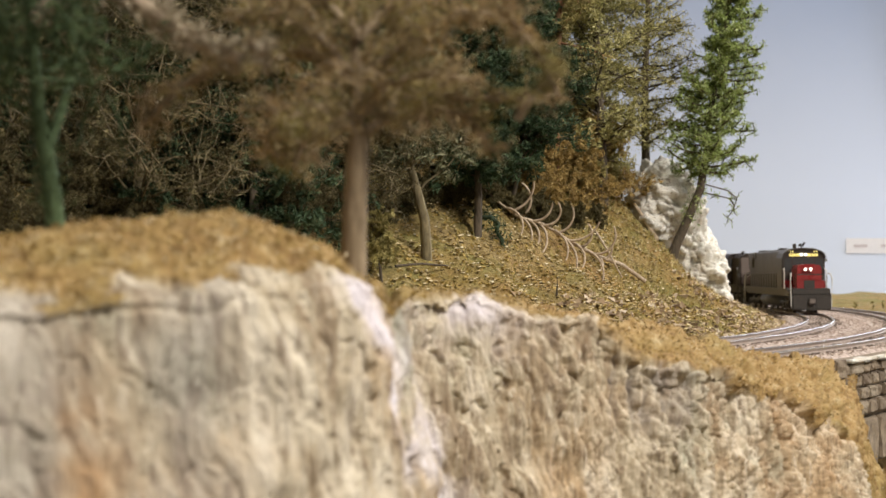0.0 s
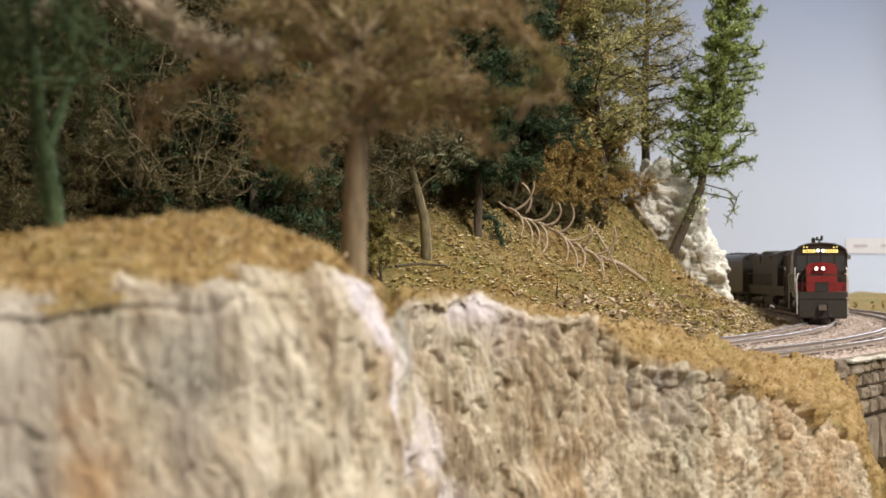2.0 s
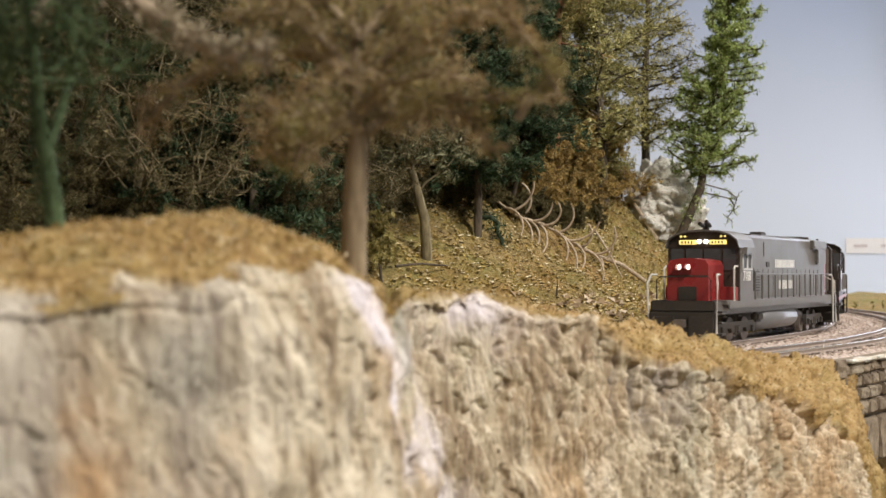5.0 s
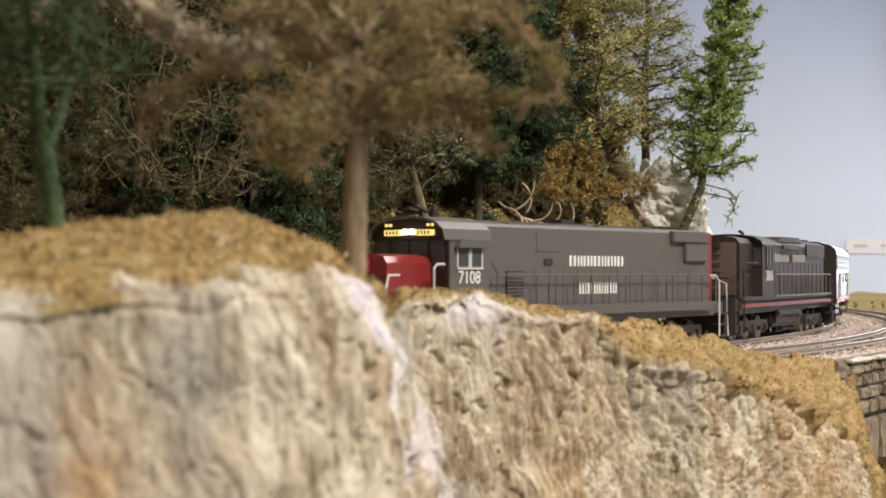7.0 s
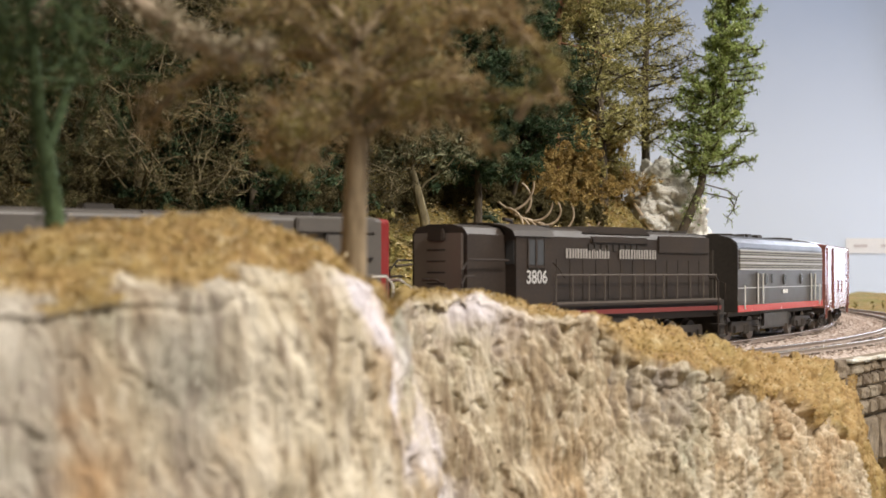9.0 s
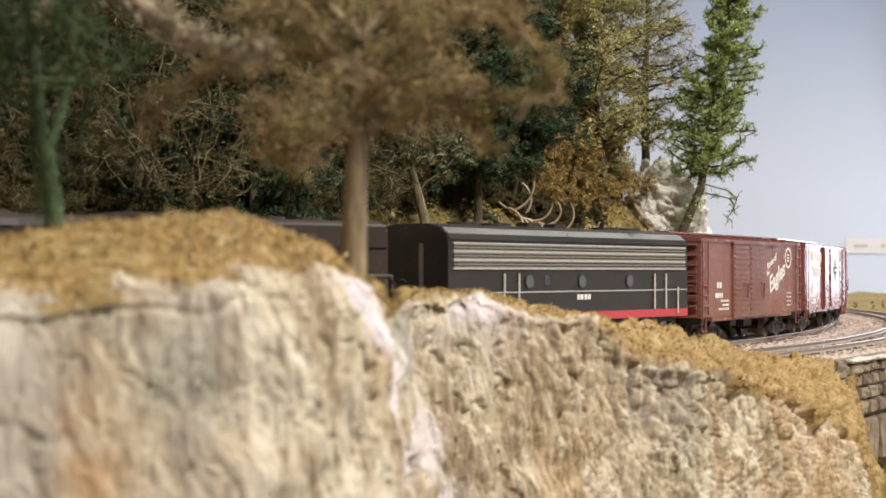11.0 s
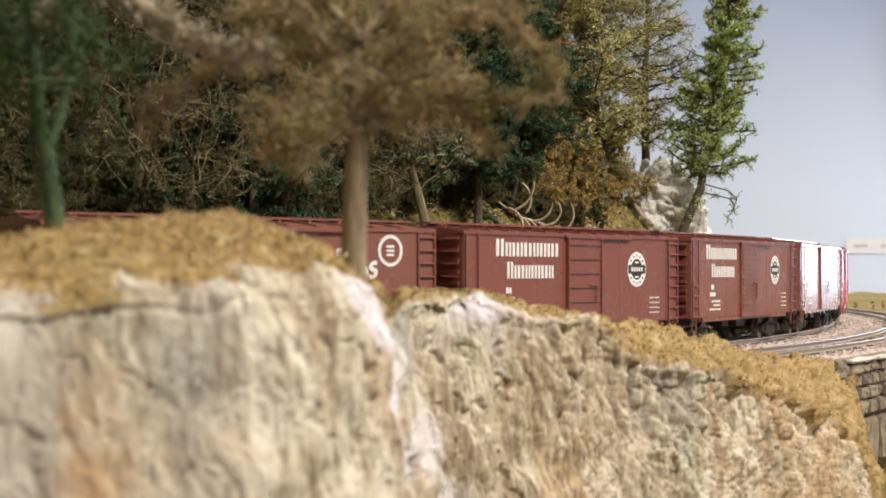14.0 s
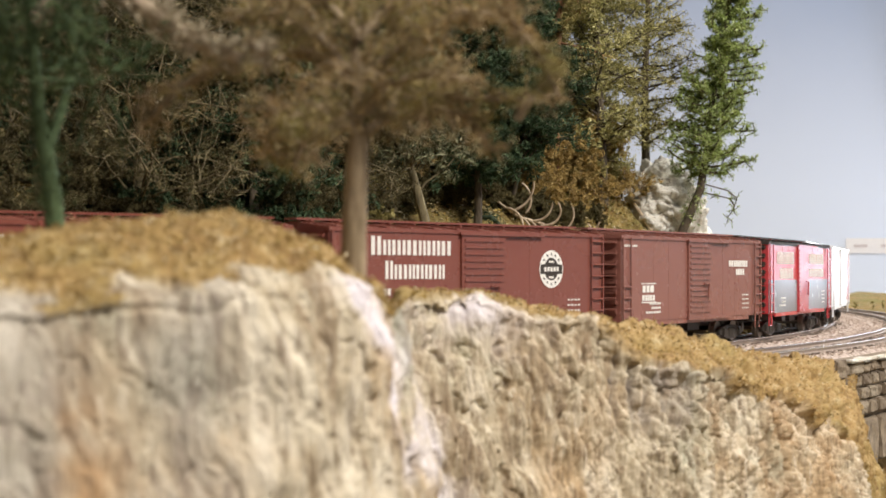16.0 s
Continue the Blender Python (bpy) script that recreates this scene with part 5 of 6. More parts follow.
# ---- trees ----
class Grower:
    """Collects a tree's wood and foliage."""

    def __init__(self, seed):
        self.r = np.random.RandomState(seed)
        self.v, self.f, self.leaf, self.size = [], [], [], []

    def limb(self, pts, r0, r1, n=4):
        base = len(self.v)
        pts = [np.asarray(p, float) for p in pts]
        for i, p in enumerate(pts):
            d = pts[min(i + 1, len(pts) - 1)] - pts[max(i - 1, 0)]
            d = d / (np.linalg.norm(d) + 1e-9)
            a = np.cross(d, (0.31, 0.77, 0.55))
            a /= np.linalg.norm(a) + 1e-9
            b = np.cross(d, a)
            rr = r0 + (r1 - r0) * i / max(1, len(pts) - 1)
            for k in range(n):
                t = 2 * math.pi * k / n
                self.v.append(p + (a * math.cos(t) + b * math.sin(t)) * rr)
        for i in range(len(pts) - 1):
            for k in range(n):
                j = base + i * n
                self.f.append((j + k, j + (k + 1) % n, j + n + (k + 1) % n, j + n + k))

    def path(self, start, d, length, n, bend, wander):
        """A limb's line: direction d bends upward (or down) and wanders."""
        pts, p, d = [np.asarray(start, float)], np.asarray(start, float), np.asarray(d, float)
        for _ in range(n):
            d = d + np.array([0, 0, bend / n]) + self.r.normal(0, wander, 3)
            d = d / np.linalg.norm(d)
            p = p + d * length / n
            pts.append(p)
        return pts

    def tuft(self, p, n, spread, size):
        self.leaf.extend(np.asarray(p) + self.r.normal(0, spread, (n, 3)))
        self.size.extend(size * self.r.uniform(0.5, 1.5, n))

    def finish(self, name, label, wood, foliage, m, crown_label=""):
        e = thing(name, label, "tree", "trees of the hillside", m=m)
        me = bpy.data.meshes.new("trunk")
        me.from_pydata([tuple(v) for v in self.v], [], self.f)
        me.materials.append(wood)
        me.polygons.foreach_set("use_smooth", [True] * len(me.polygons))
        ob = new("trunk", me)
        ob.parent = e
        if self.leaf:
            n = len(self.leaf)
            c, s = np.array(self.leaf), np.array(self.size)[:, None, None]
            q, _ = np.linalg.qr(self.r.normal(size=(n, 3, 3)))
            base = np.array([(1.7, 0, 0), (0, 0.36, 0.2), (-1.7, 0, 0), (0, -0.36, 0.2)], float)
            v = np.einsum("nij,kj->nki", q, base) * s + c[:, None, :]
            me = bpy.data.meshes.new("crown")
            me.from_pydata(v.reshape(-1, 3).tolist(), [], (np.array([(0, 1, 2), (0, 2, 3)])[None] + 4 * np.arange(n)[:, None, None]).reshape(-1, 3).tolist())
            me.materials.append(foliage)
            ob = new("crown", me)
            ob.parent = e
        return e


def conifer(seed, h, spread, dense, size, up=0.25, bare=0.12, lean=(0, 0), taper=0.9, twigs=5, rad=0.016):
    """A conifer: straight trunk, whorls of limbs, twigs with needles."""
    g = Grower(seed)
    r = g.r
    trunk = [np.array([lean[0] * t ** 1.2 * h + 0.01 * h * math.sin(5 * t + seed), lean[1] * t * h, t * h - 0.004 * (t == 0)]) for t in np.linspace(0, 1, 12)]
    g.limb(trunk, rad * h, 0.0022 * h, 7)
    n = int(dense)
    for i in range(n):
        t = bare + (0.98 - bare) * (i + r.rand()) / n
        k = t * 11
        p = trunk[int(k)] + (trunk[min(int(k) + 1, 11)] - trunk[int(k)]) * (k - int(k))
        a = i * 2.4 + r.normal(0, 0.5)
        L = spread * h * max(0.12, (1 - t) ** taper + 0.06) * r.uniform(0.55, 1.2)
        e = r.uniform(-0.25, 0.25) + up * t
        line = g.path(p, (math.cos(a), math.sin(a), e), L, 5, up, 0.10)
        g.limb(line, 0.0042 * h * (1.1 - t), 0.0009 * h, 3)
        for j in range(1, 6):
            q = line[j]
            g.tuft(q, 8, 0.008 * h + 0.03 * L, size)
            for _ in range(2):
                tw = g.path(q, r.normal(0, 1, 3) * (1, 1, 0.5) + (line[j] - line[j - 1]) / L * 4, L * r.uniform(0.14, 0.34), 3, up * 0.5, 0.15)
                g.limb(tw, 0.0012 * h, 0.0006 * h, 3)
                for w in tw[1:]:
                    g.tuft(w, 2 * max(1, twigs), 0.006 * h, size)
    return g


def twiggy(seed, h, spread, dense, leafiness, size, lean=(0, 0), bare=0.15, thick=0.016):
    """A bare or half-bare shrub or dead tree with crooked branching limbs."""
    g = Grower(seed)
    r = g.r
    trunk = g.path((0, 0, -0.003), (lean[0], lean[1], 1), h, 9, 0.1, 0.10)
    g.limb(trunk, thick * h, 0.004 * h, 6)
    for i in range(dense):
        t = bare + (1 - bare) * r.rand()
        p = trunk[min(9, int(t * 9))]
        a = r.uniform(0, 2 * math.pi)
        L = spread * h * r.uniform(0.5, 1.1) * (1.15 - 0.6 * t)
        line = g.path(p, (math.cos(a), math.sin(a), r.uniform(0.0, 0.9)), L, 6, 0.3, 0.28)
        g.limb(line, 0.0055 * h, 0.0018 * h, 4)
        for j in range(2, 7):
            for _ in range(2):
                tw = g.path(line[j], r.normal(0, 1, 3) + (0, 0, 0.3), L * r.uniform(0.15, 0.4), 4, 0.3, 0.3)
                g.limb(tw, 0.0024 * h, 0.0011 * h, 3)
                if leafiness:
                    for w in tw[1:]:
                        g.tuft(w, leafiness, 0.012 * h, size)
    return g


NEEDLE = leaf("needles_dark", (0.022, 0.046, 0.02), (0.058, 0.10, 0.043), (0.15, 0.20, 0.10))
OLIVE = leaf("needles_olive", (0.20, 0.165, 0.05), (0.46, 0.39, 0.13), (0.66, 0.58, 0.26))
FRESH = leaf("foliage_fresh", (0.20, 0.27, 0.06), (0.42, 0.52, 0.15), (0.72, 0.80, 0.42))
TALL = leaf("needles_tall", (0.26, 0.24, 0.075), (0.51, 0.475, 0.175), (0.78, 0.72, 0.39))
SHRUB = leaf("foliage_shrub", (0.05, 0.042, 0.016), (0.135, 0.11, 0.042), (0.32, 0.27, 0.13))
RUST = leaf("foliage_rust", (0.27, 0.175, 0.05), (0.50, 0.345, 0.11), (0.68, 0.52, 0.22))
BROWN_LEAF = leaf("foliage_brown", (0.15, 0.10, 0.036), (0.33, 0.235, 0.085), (0.48, 0.39, 0.17))
MOSS = leaf("foliage_moss", (0.025, 0.045, 0.016), (0.058, 0.09, 0.03), (0.12, 0.16, 0.06))
PALE_LEAF = leaf("foliage_pale", (0.30, 0.25, 0.15), (0.52, 0.43, 0.30), (0.74, 0.64, 0.48))

LICHEN = leaf("foliage_lichen", (0.085, 0.095, 0.045), (0.20, 0.205, 0.105), (0.40, 0.38, 0.24))


def autumn(name):
    """Brown foliage with rust, ochre and green patches."""
    m, nt, vec, bsdf = start(name)
    geo = nt.nodes.new("ShaderNodeNewGeometry")
    col = ramp(nt, geo.outputs["Random Per Island"], [(0.0, (0.19, 0.125, 0.055)), (0.55, (0.39, 0.275, 0.13)), (1.0, (0.58, 0.47, 0.26))])
    for scale, lo, hi, tint in ((55, 0.54, 0.66, (0.40, 0.23, 0.06)), (70, 0.48, 0.62, (0.29, 0.27, 0.08)), (90, 0.60, 0.70, (0.34, 0.20, 0.14))):
        col = mixc(nt, ramp(nt, noise_tex(nt, vec, scale, 3), [(lo, (0, 0, 0)), (hi, (0.7, 0.7, 0.7))]), col, tint)
    nt.links.new(col, bsdf.inputs["Base Color"])
    bsdf.inputs["Roughness"].default_value = 0.85
    bsdf.inputs["Specular IOR Level"].default_value = 0.2
    return m


NEAR_LEAF = autumn("foliage_autumn")
BARK = bark("bark_grey", (0.035, 0.027, 0.018), (0.14, 0.108, 0.072))
BARK_TAN = bark("bark_tan", (0.15, 0.105, 0.06), (0.38, 0.29, 0.18))
BARK_RED = bark("bark_red", (0.16, 0.065, 0.03), (0.30, 0.15, 0.075))
BARK_MOSS = bark("bark_moss", (0.03, 0.052, 0.02), (0.10, 0.15, 0.065))
BARK_DEAD = bark("bark_dead", (0.065, 0.052, 0.028), (0.29, 0.235, 0.125))
BARK_BOUGH = bark("bark_bough", (0.016, 0.03, 0.015), (0.045, 0.065, 0.032))
TWIG = bark("twig_pale", (0.26, 0.19, 0.12), (0.60, 0.48, 0.35))


def ground_z(x, y):
    z, d, _ = lie(np.array([x]), np.array([y]))
    return float(z[0] + (fbm((x, y, 0), 18, 5) * 0.010 + fbm((x, y, 3), 90, 3) * 0.0025) * min(1, max(0, (-d[0] - 0.022) / 0.04)))


def foot(px, py, near=0.55):
    """Where a bearing and drop meet the hillside."""
    dd = near
    while dd < 1.9:
        x, y, z = fan(px, py, dd)
        if z <= ground_z(x, y):
            return x, y, ground_z(x, y)
        dd += 0.004
    x, y, _ = fan(px, py, 1.0)
    return x, y, ground_z(x, y)


def stand(px, dist):
    x, y, _ = fan(px, 481, dist)
    return x, y, ground_z(x, y)


def at_place(p, turn=0.0, k=1.0):
    return pose(p[0], p[1], p[2] - 0.002, 0, 0, turn) @ Matrix.Diagonal((k, k, k, 1))


# forest models, each then repeated over the hill
models = [
    conifer(1, 0.24, 0.20, 80, 0.0011, twigs=5).finish("conifer", "dark green bottlebrush conifer on the slope", BARK, NEEDLE, at_place(stand(440, 0.80))),
    conifer(2, 0.26, 0.23, 70, 0.0011, up=0.1, twigs=4).finish("conifer", "dark green drooping conifer on the slope", BARK, NEEDLE, at_place(stand(890, 0.93))),
    conifer(3, 0.25, 0.17, 80, 0.0010, up=0.35, twigs=4).finish("conifer", "olive brown conifer with bare lower trunk", BARK, OLIVE, at_place(stand(560, 0.90))),
    twiggy(4, 0.14, 0.45, 54, 1, 0.0005).finish("dead_tree", "bare tan dead tree with crooked twigs", BARK_DEAD, BROWN_LEAF, at_place(stand(215, 0.66))),
    twiggy(5, 0.11, 0.55, 46, 8, 0.00055).finish("shrub", "half-bare olive brown shrub on the slope", BARK_DEAD, SHRUB, at_place(stand(150, 0.62))),
]
plots = [(0, 20, 0.72), (1, 380, 0.88), (0, 300, 0.98), (1, 500, 1.0), (2, 640, 0.98), (1, 730, 0.96), (0, 800, 1.02), (0, 930, 1.08), (2, 860, 1.12), (1, 100, 0.86), (0, 180, 0.9), (2, 250, 1.05), (1, 420, 1.14), (0, 580, 1.15), (0, 690, 1.1),
         (3, 300, 0.70), (3, 90, 0.70), (4, 250, 0.60), (4, 330, 0.64), (4, 560, 0.72), (3, 520, 0.74), (4, 610, 0.70), (4, 700, 0.80), (3, 700, 0.86), (1, -40, 0.8), (0, 60, 1.0), (2, 340, 1.2), (1, 790, 1.2), (2, 470, 0.92), (0, 650, 0.86),
         (0, 150, 1.08), (1, 230, 1.18), (0, 520, 1.24), (2, 730, 1.22), (4, 420, 0.66), (4, 480, 0.70), (3, 400, 0.76), (4, 60, 0.62)]
for i, (k, px, dist) in enumerate(plots):
    copy_thing(models[k], at_place(stand(px, dist), i * 77.0, 0.8 + 0.35 * ((i * 37) % 10) / 10))

young = conifer(6, 0.12, 0.30, 70, 0.0010, up=0.15, bare=0.03, twigs=6, taper=0.7).finish("young_conifer", "young dark green conifer under the tall trees", BARK, NEEDLE, at_place(stand(350, 0.70)))
brush = twiggy(7, 0.07, 0.6, 44, 7, 0.0008, bare=0.05).finish("brushwood", "dense brown and olive brushwood under the trees", BARK_DEAD, SHRUB, at_place(stand(120, 0.66)))
fill = random.Random(9)
for i in range(64):
    px = -30 + 700 * ((i * 0.618) % 1.0)
    dist = 0.60 + 0.52 * fill.random() + (0.10 if px > 480 else 0.0)
    copy_thing((young, brush, models[0], young, models[3], young)[i % 6], at_place(stand(px, dist), fill.uniform(0, 360), fill.uniform(0.7, 1.25)))
for i, (px, dist, k) in enumerate(((690, 0.90, 1.0), (740, 0.98, 1.1), (810, 1.0, 1.3), (870, 1.10, 1.2), (780, 0.93, 0.8))):
    copy_thing(young, at_place(stand(px, dist), 50.0 * i, k))

for i in range(38):
    px = -60 + (700 if i < 26 else 160) * ((i * 0.618 + 0.3) % 1.0)
    copy_thing((young, brush)[i % 3 == 2], at_place(stand(px, 0.60 + 0.16 * fill.random() + (0.14 if px > 560 else 0.0)), fill.uniform(0, 360), fill.uniform(0.5, 0.85)))

for i, (px, dist, k) in enumerate(((-20, 0.50, 0.5), (15, 0.54, 0.6), (45, 0.50, 0.45), (130, 0.56, 0.5), (165, 0.60, 0.6), (70, 0.57, 0.6), (-45, 0.57, 0.7), (230, 0.60, 0.5), (300, 0.62, 0.5), (480, 0.66, 0.45), (560, 0.68, 0.5))):
    copy_thing(brush, at_place(stand(px, dist), 83.0 * i, k))

# the tall thin conifers against the sky
conifer(21, 0.30, 0.15, 120, 0.0010, up=0.35, bare=0.10, twigs=4, taper=0.35, rad=0.012).finish("conifer", "tall sparse olive conifer against the sky", BARK, TALL, at_place(stand(1062, 1.02)))
conifer(22, 0.32, 0.13, 110, 0.0009, up=0.2, bare=0.25, twigs=3, taper=0.35, rad=0.012).finish("conifer", "tall thin brown conifer with bare twigs", BARK, TALL, at_place(stand(1150, 1.12)))
conifer(23, 0.30, 0.12, 50, 0.0010, up=0.1, bare=0.35, twigs=3, taper=0.5, rad=0.012).finish("conifer", "conifer with a bare reddish trunk", BARK_RED, OLIVE, at_place(stand(990, 0.98)))
conifer(24, 0.24, 0.17, 100, 0.0010, up=0.15, bare=0.05, twigs=5, taper=0.4, rad=0.010).finish("conifer", "ragged olive brown conifer on the slope", BARK, TALL, at_place(stand(1025, 1.06)))
twiggy(25, 0.055, 0.6, 34, 9, 0.0008).finish("shrub", "rust-coloured shrub on the slope", BARK_TAN, RUST, at_place(stand(950, 0.98)))
twiggy(26, 0.04, 0.6, 34, 9, 0.0008).finish("shrub", "olive brown undergrowth at the conifer's foot", BARK_TAN, OLIVE, at_place(stand(1062, 1.06)))
twiggy(27, 0.05, 0.7, 30, 9, 0.0008).finish("shrub", "rusty brown undergrowth on the slope", BARK_TAN, RUST, at_place(stand(985, 1.0)))

for i, (px, dist, k) in enumerate(((1045, 1.03, 0.7), (1010, 1.04, 0.9), (1060, 1.07, 0.7), (1025, 1.02, 0.8))):
    if i == 0:
        grass = twiggy(28, 0.04, 0.6, 44, 10, 0.0008, bare=0.0).finish("shrub", "straw and olive shrub on the sunny slope", TWIG, OLIVE, at_place(stand(px, dist)))
    else:
        copy_thing(grass, at_place(stand(px, dist), 70.0 * i, k))

rusty = twiggy(29, 0.05, 0.6, 44, 9, 0.0008, bare=0.0).finish("shrub", "rust and ochre shrub at the wood's edge", BARK_TAN, RUST, at_place(stand(930, 0.96)))
for i, (px, dist, k) in enumerate(((970, 0.98, 1.1), (1005, 1.02, 1.3), (1040, 1.05, 1.4), (900, 0.98, 0.8), (800, 0.92, 0.6), (690, 0.82, 0.5), (950, 1.05, 1.6))):
    copy_thing(rusty, at_place(stand(px, dist), 47.0 * i, k))

# dark undergrowth, most of it added in place of the canopy's shadow on the slope
shade_thicket = twiggy(36, 0.028, 0.7, 44, 9, 0.0008, bare=0.0).finish("shrub", "dark brown undergrowth standing in for tree shade behind the fallen tree", BARK_DEAD, SHRUB, at_place(foot(935, 392), 0, 0.7))
for i, (px, py, k) in enumerate(((700, 380, 0.8), (725, 368, 0.9), (760, 360, 0.9), (800, 366, 0.8), (825, 356, 0.9), (870, 366, 0.8), (905, 378, 0.7), (962, 398, 0.75), (995, 402, 0.8), (1025, 400, 0.8), (1055, 396, 0.7), (780, 342, 1.0), (850, 342, 1.0), (665, 392, 0.8), (900, 350, 0.9))):
    copy_thing(shade_thicket, at_place(foot(px, py), 59.0 * i, k))

# trees whose feet show on the open slope
twiggy(31, 0.085, 0.46, 46, 12, 0.0008, bare=0.42, thick=0.026).finish("tree", "crooked grey tree with olive grey foliage", BARK_DEAD, LICHEN, at_place(foot(755, 462), 40, 1.35))
conifer(32, 0.135, 0.24, 80, 0.0011, up=0.1, bare=0.2, twigs=6, taper=0.5, rad=0.018).finish("conifer", "dense dark green conifer on the open slope", BARK, NEEDLE, at_place(foot(842, 420)))
twiggy(33, 0.034, 0.5, 24, 8, 0.0007, bare=0.5, thick=0.03).finish("sapling", "small olive sapling on a dark stem", BARK, OLIVE, at_place(foot(676, 508)))
twiggy(34, 0.016, 0.15, 4, 0, 0.001, thick=0.05).finish("stump", "thin dark dead stump", BARK, OLIVE, at_place(foot(985, 530)))

for i, (px, dist, k) in enumerate(((700, 0.84, 1.0), (800, 0.88, 1.2), (905, 0.92, 1.2), (880, 0.98, 1.5), (640, 0.80, 1.0))):
    if i == 0:
        bush = twiggy(35, 0.075, 0.5, 46, 12, 0.0009, bare=0.3).finish("bushy_tree", "dense dark green bushy tree on the slope", BARK, NEEDLE, at_place(stand(px, dist)))
    else:
        copy_thing(bush, at_place(stand(px, dist), 61.0 * i, k))

# the leaning bright green tree by the outcrop
g = Grower(41)
base = np.array(fan(1186, 468, 1.05))
line = [np.array(fan(px, py, 1.05)) - base for px, py in ((1184, 475), (1196, 436), (1216, 392), (1240, 335), (1252, 260), (1262, 180), (1275, 100), (1290, 20), (1300, -60))]
g.limb(line, 0.0037, 0.0014, 9)
for i in range(120):
    t = 0.42 + 0.58 * (i + g.r.rand()) / 120
    k = t * 8
    p = line[int(k)] + (line[min(8, int(k) + 1)] - line[int(k)]) * (k - int(k))
    a = i * 2.4 + g.r.normal(0, 0.4)
    L = 0.037 * (1.2 - 0.55 * t) * g.r.choice((0.55, 0.8, 1.0, 1.1))
    L *= 0.78 if math.cos(a) < 0 else 0.86
    w = g.path(p, (math.cos(a), math.sin(a), g.r.uniform(-0.5, 0.1)), L, 6, 0.5, 0.10)
    g.limb(w, 0.0010, 0.0004, 4)
    for q in w[1:]:
        g.tuft(q, 12, 0.0014, 0.00085)
    for q in w[2:]:
        for _ in range(2):
            tw = g.path(q, g.r.normal(0, 1, 3) * (1, 1, 0.6), L * 0.22, 3, 0.5, 0.2)
            g.limb(tw, 0.0004, 0.0003, 3)
            for u in tw[1:]:
                g.tuft(u, 7, 0.0011, 0.0009)
for k in range(3, 9):
    for _ in range(34):
        g.tuft(line[k] + (line[k - 1] - line[k]) * g.r.rand(), 8, 0.0034, 0.0009)
for pts in ([(1238, 340), (1268, 346), (1292, 352), (1300, 366), (1288, 386)], [(1246, 326), (1290, 338), (1304, 352), (1298, 372)]):
    w = [np.array(fan(px, py, 1.05)) - base for px, py in pts]
    g.limb(w, 0.0006, 0.0003, 4)
    for q in w[1:]:
        for _ in range(3):
            tw = g.path(q, g.r.normal(0, 1, 3), 0.005, 3, -0.3, 0.2)
            g.limb(tw, 0.0003, 0.0002, 3)
            for u in tw:
                g.tuft(u, 2, 0.0008, 0.0008)
g.finish("leaning_tree", "bright green leaning tree beside the pale outcrop", BARK, FRESH, pose(*base))

# the brown tree on the near bank
D0 = 0.292
base = np.array(fan(625, 486, D0))
g = Grower(51)


def near_line(rows, d=D0, org=None):
    return [np.array(fan(px, py, d + dy)) - (base if org is None else org) for px, py, dy in rows]


g.limb(near_line([(624, 500, 0), (626, 440, 0), (629, 340, 0), (634, 240, 0)]), 0.0027, 0.0020, 10)
g.limb(near_line([(634, 250, 0), (633, 140, 0), (622, 40, 0.002), (612, -60, 0.003), (600, -200, 0.004)]), 0.0011, 0.0004, 8)
arms = [([(634, 240, 0), (690, 205, 0.004), (760, 188, 0.006), (830, 208, 0.008), (864, 262, 0.008)], 5, 1.2),
        ([(633, 150, 0), (720, 75, -0.004), (820, 18, -0.004), (900, 30, -0.003), (950, 90, 0), (988, 168, 0)], 7, 1.15),
        ([(632, 190, 0), (720, 162, 0.006), (820, 175, 0.008), (938, 176, 0.008)], 5, 1.2),
        ([(632, 130, 0), (540, 95, 0.004), (440, 98, 0.004), (330, 145, 0.002), (256, 215, 0)], 6, 1.3),
        ([(633, 210, 0), (570, 190, -0.004), (500, 215, -0.006), (470, 260, -0.006)], 5, 1.3),
        ([(633, 150, 0), (560, 60, 0.004), (500, 20, 0.006), (420, 30, 0.006)], 6, 1.3),
        ([(630, 70, 0), (700, 0, 0.004), (800, -30, 0.006), (900, -20, 0.004)], 6, 1.4),
        ([(630, 60, 0), (560, -10, -0.004), (480, -40, -0.005)], 5, 1.2),
        ([(633, 230, 0), (600, 215, -0.004), (540, 245, -0.006), (520, 290, -0.006)], 5, 1.2),
        ([(633, 200, 0), (680, 150, -0.006), (760, 130, -0.008), (830, 140, -0.008)], 4, 1.0)]
for rows, many, reach in arms:
    w = near_line(rows)
    fine = [w[i] + (w[i + 1] - w[i]) * t for i in range(len(w) - 1) for t in (0, 0.25, 0.5, 0.75)] + [w[-1]]
    g.limb(fine, 0.0012, 0.0005, 5)
    for q in fine[3:]:
        for _ in range(many):
            tw = g.path(q, g.r.normal(0, 1, 3) * (1, 1, 0.8), g.r.uniform(0.002, 0.006) * reach, 4, -0.1, 0.2)
            g.limb(tw, 0.00022, 0.00012, 3)
            for u in tw[1:]:
                g.tuft(u, 7, 0.0009, 0.00034)
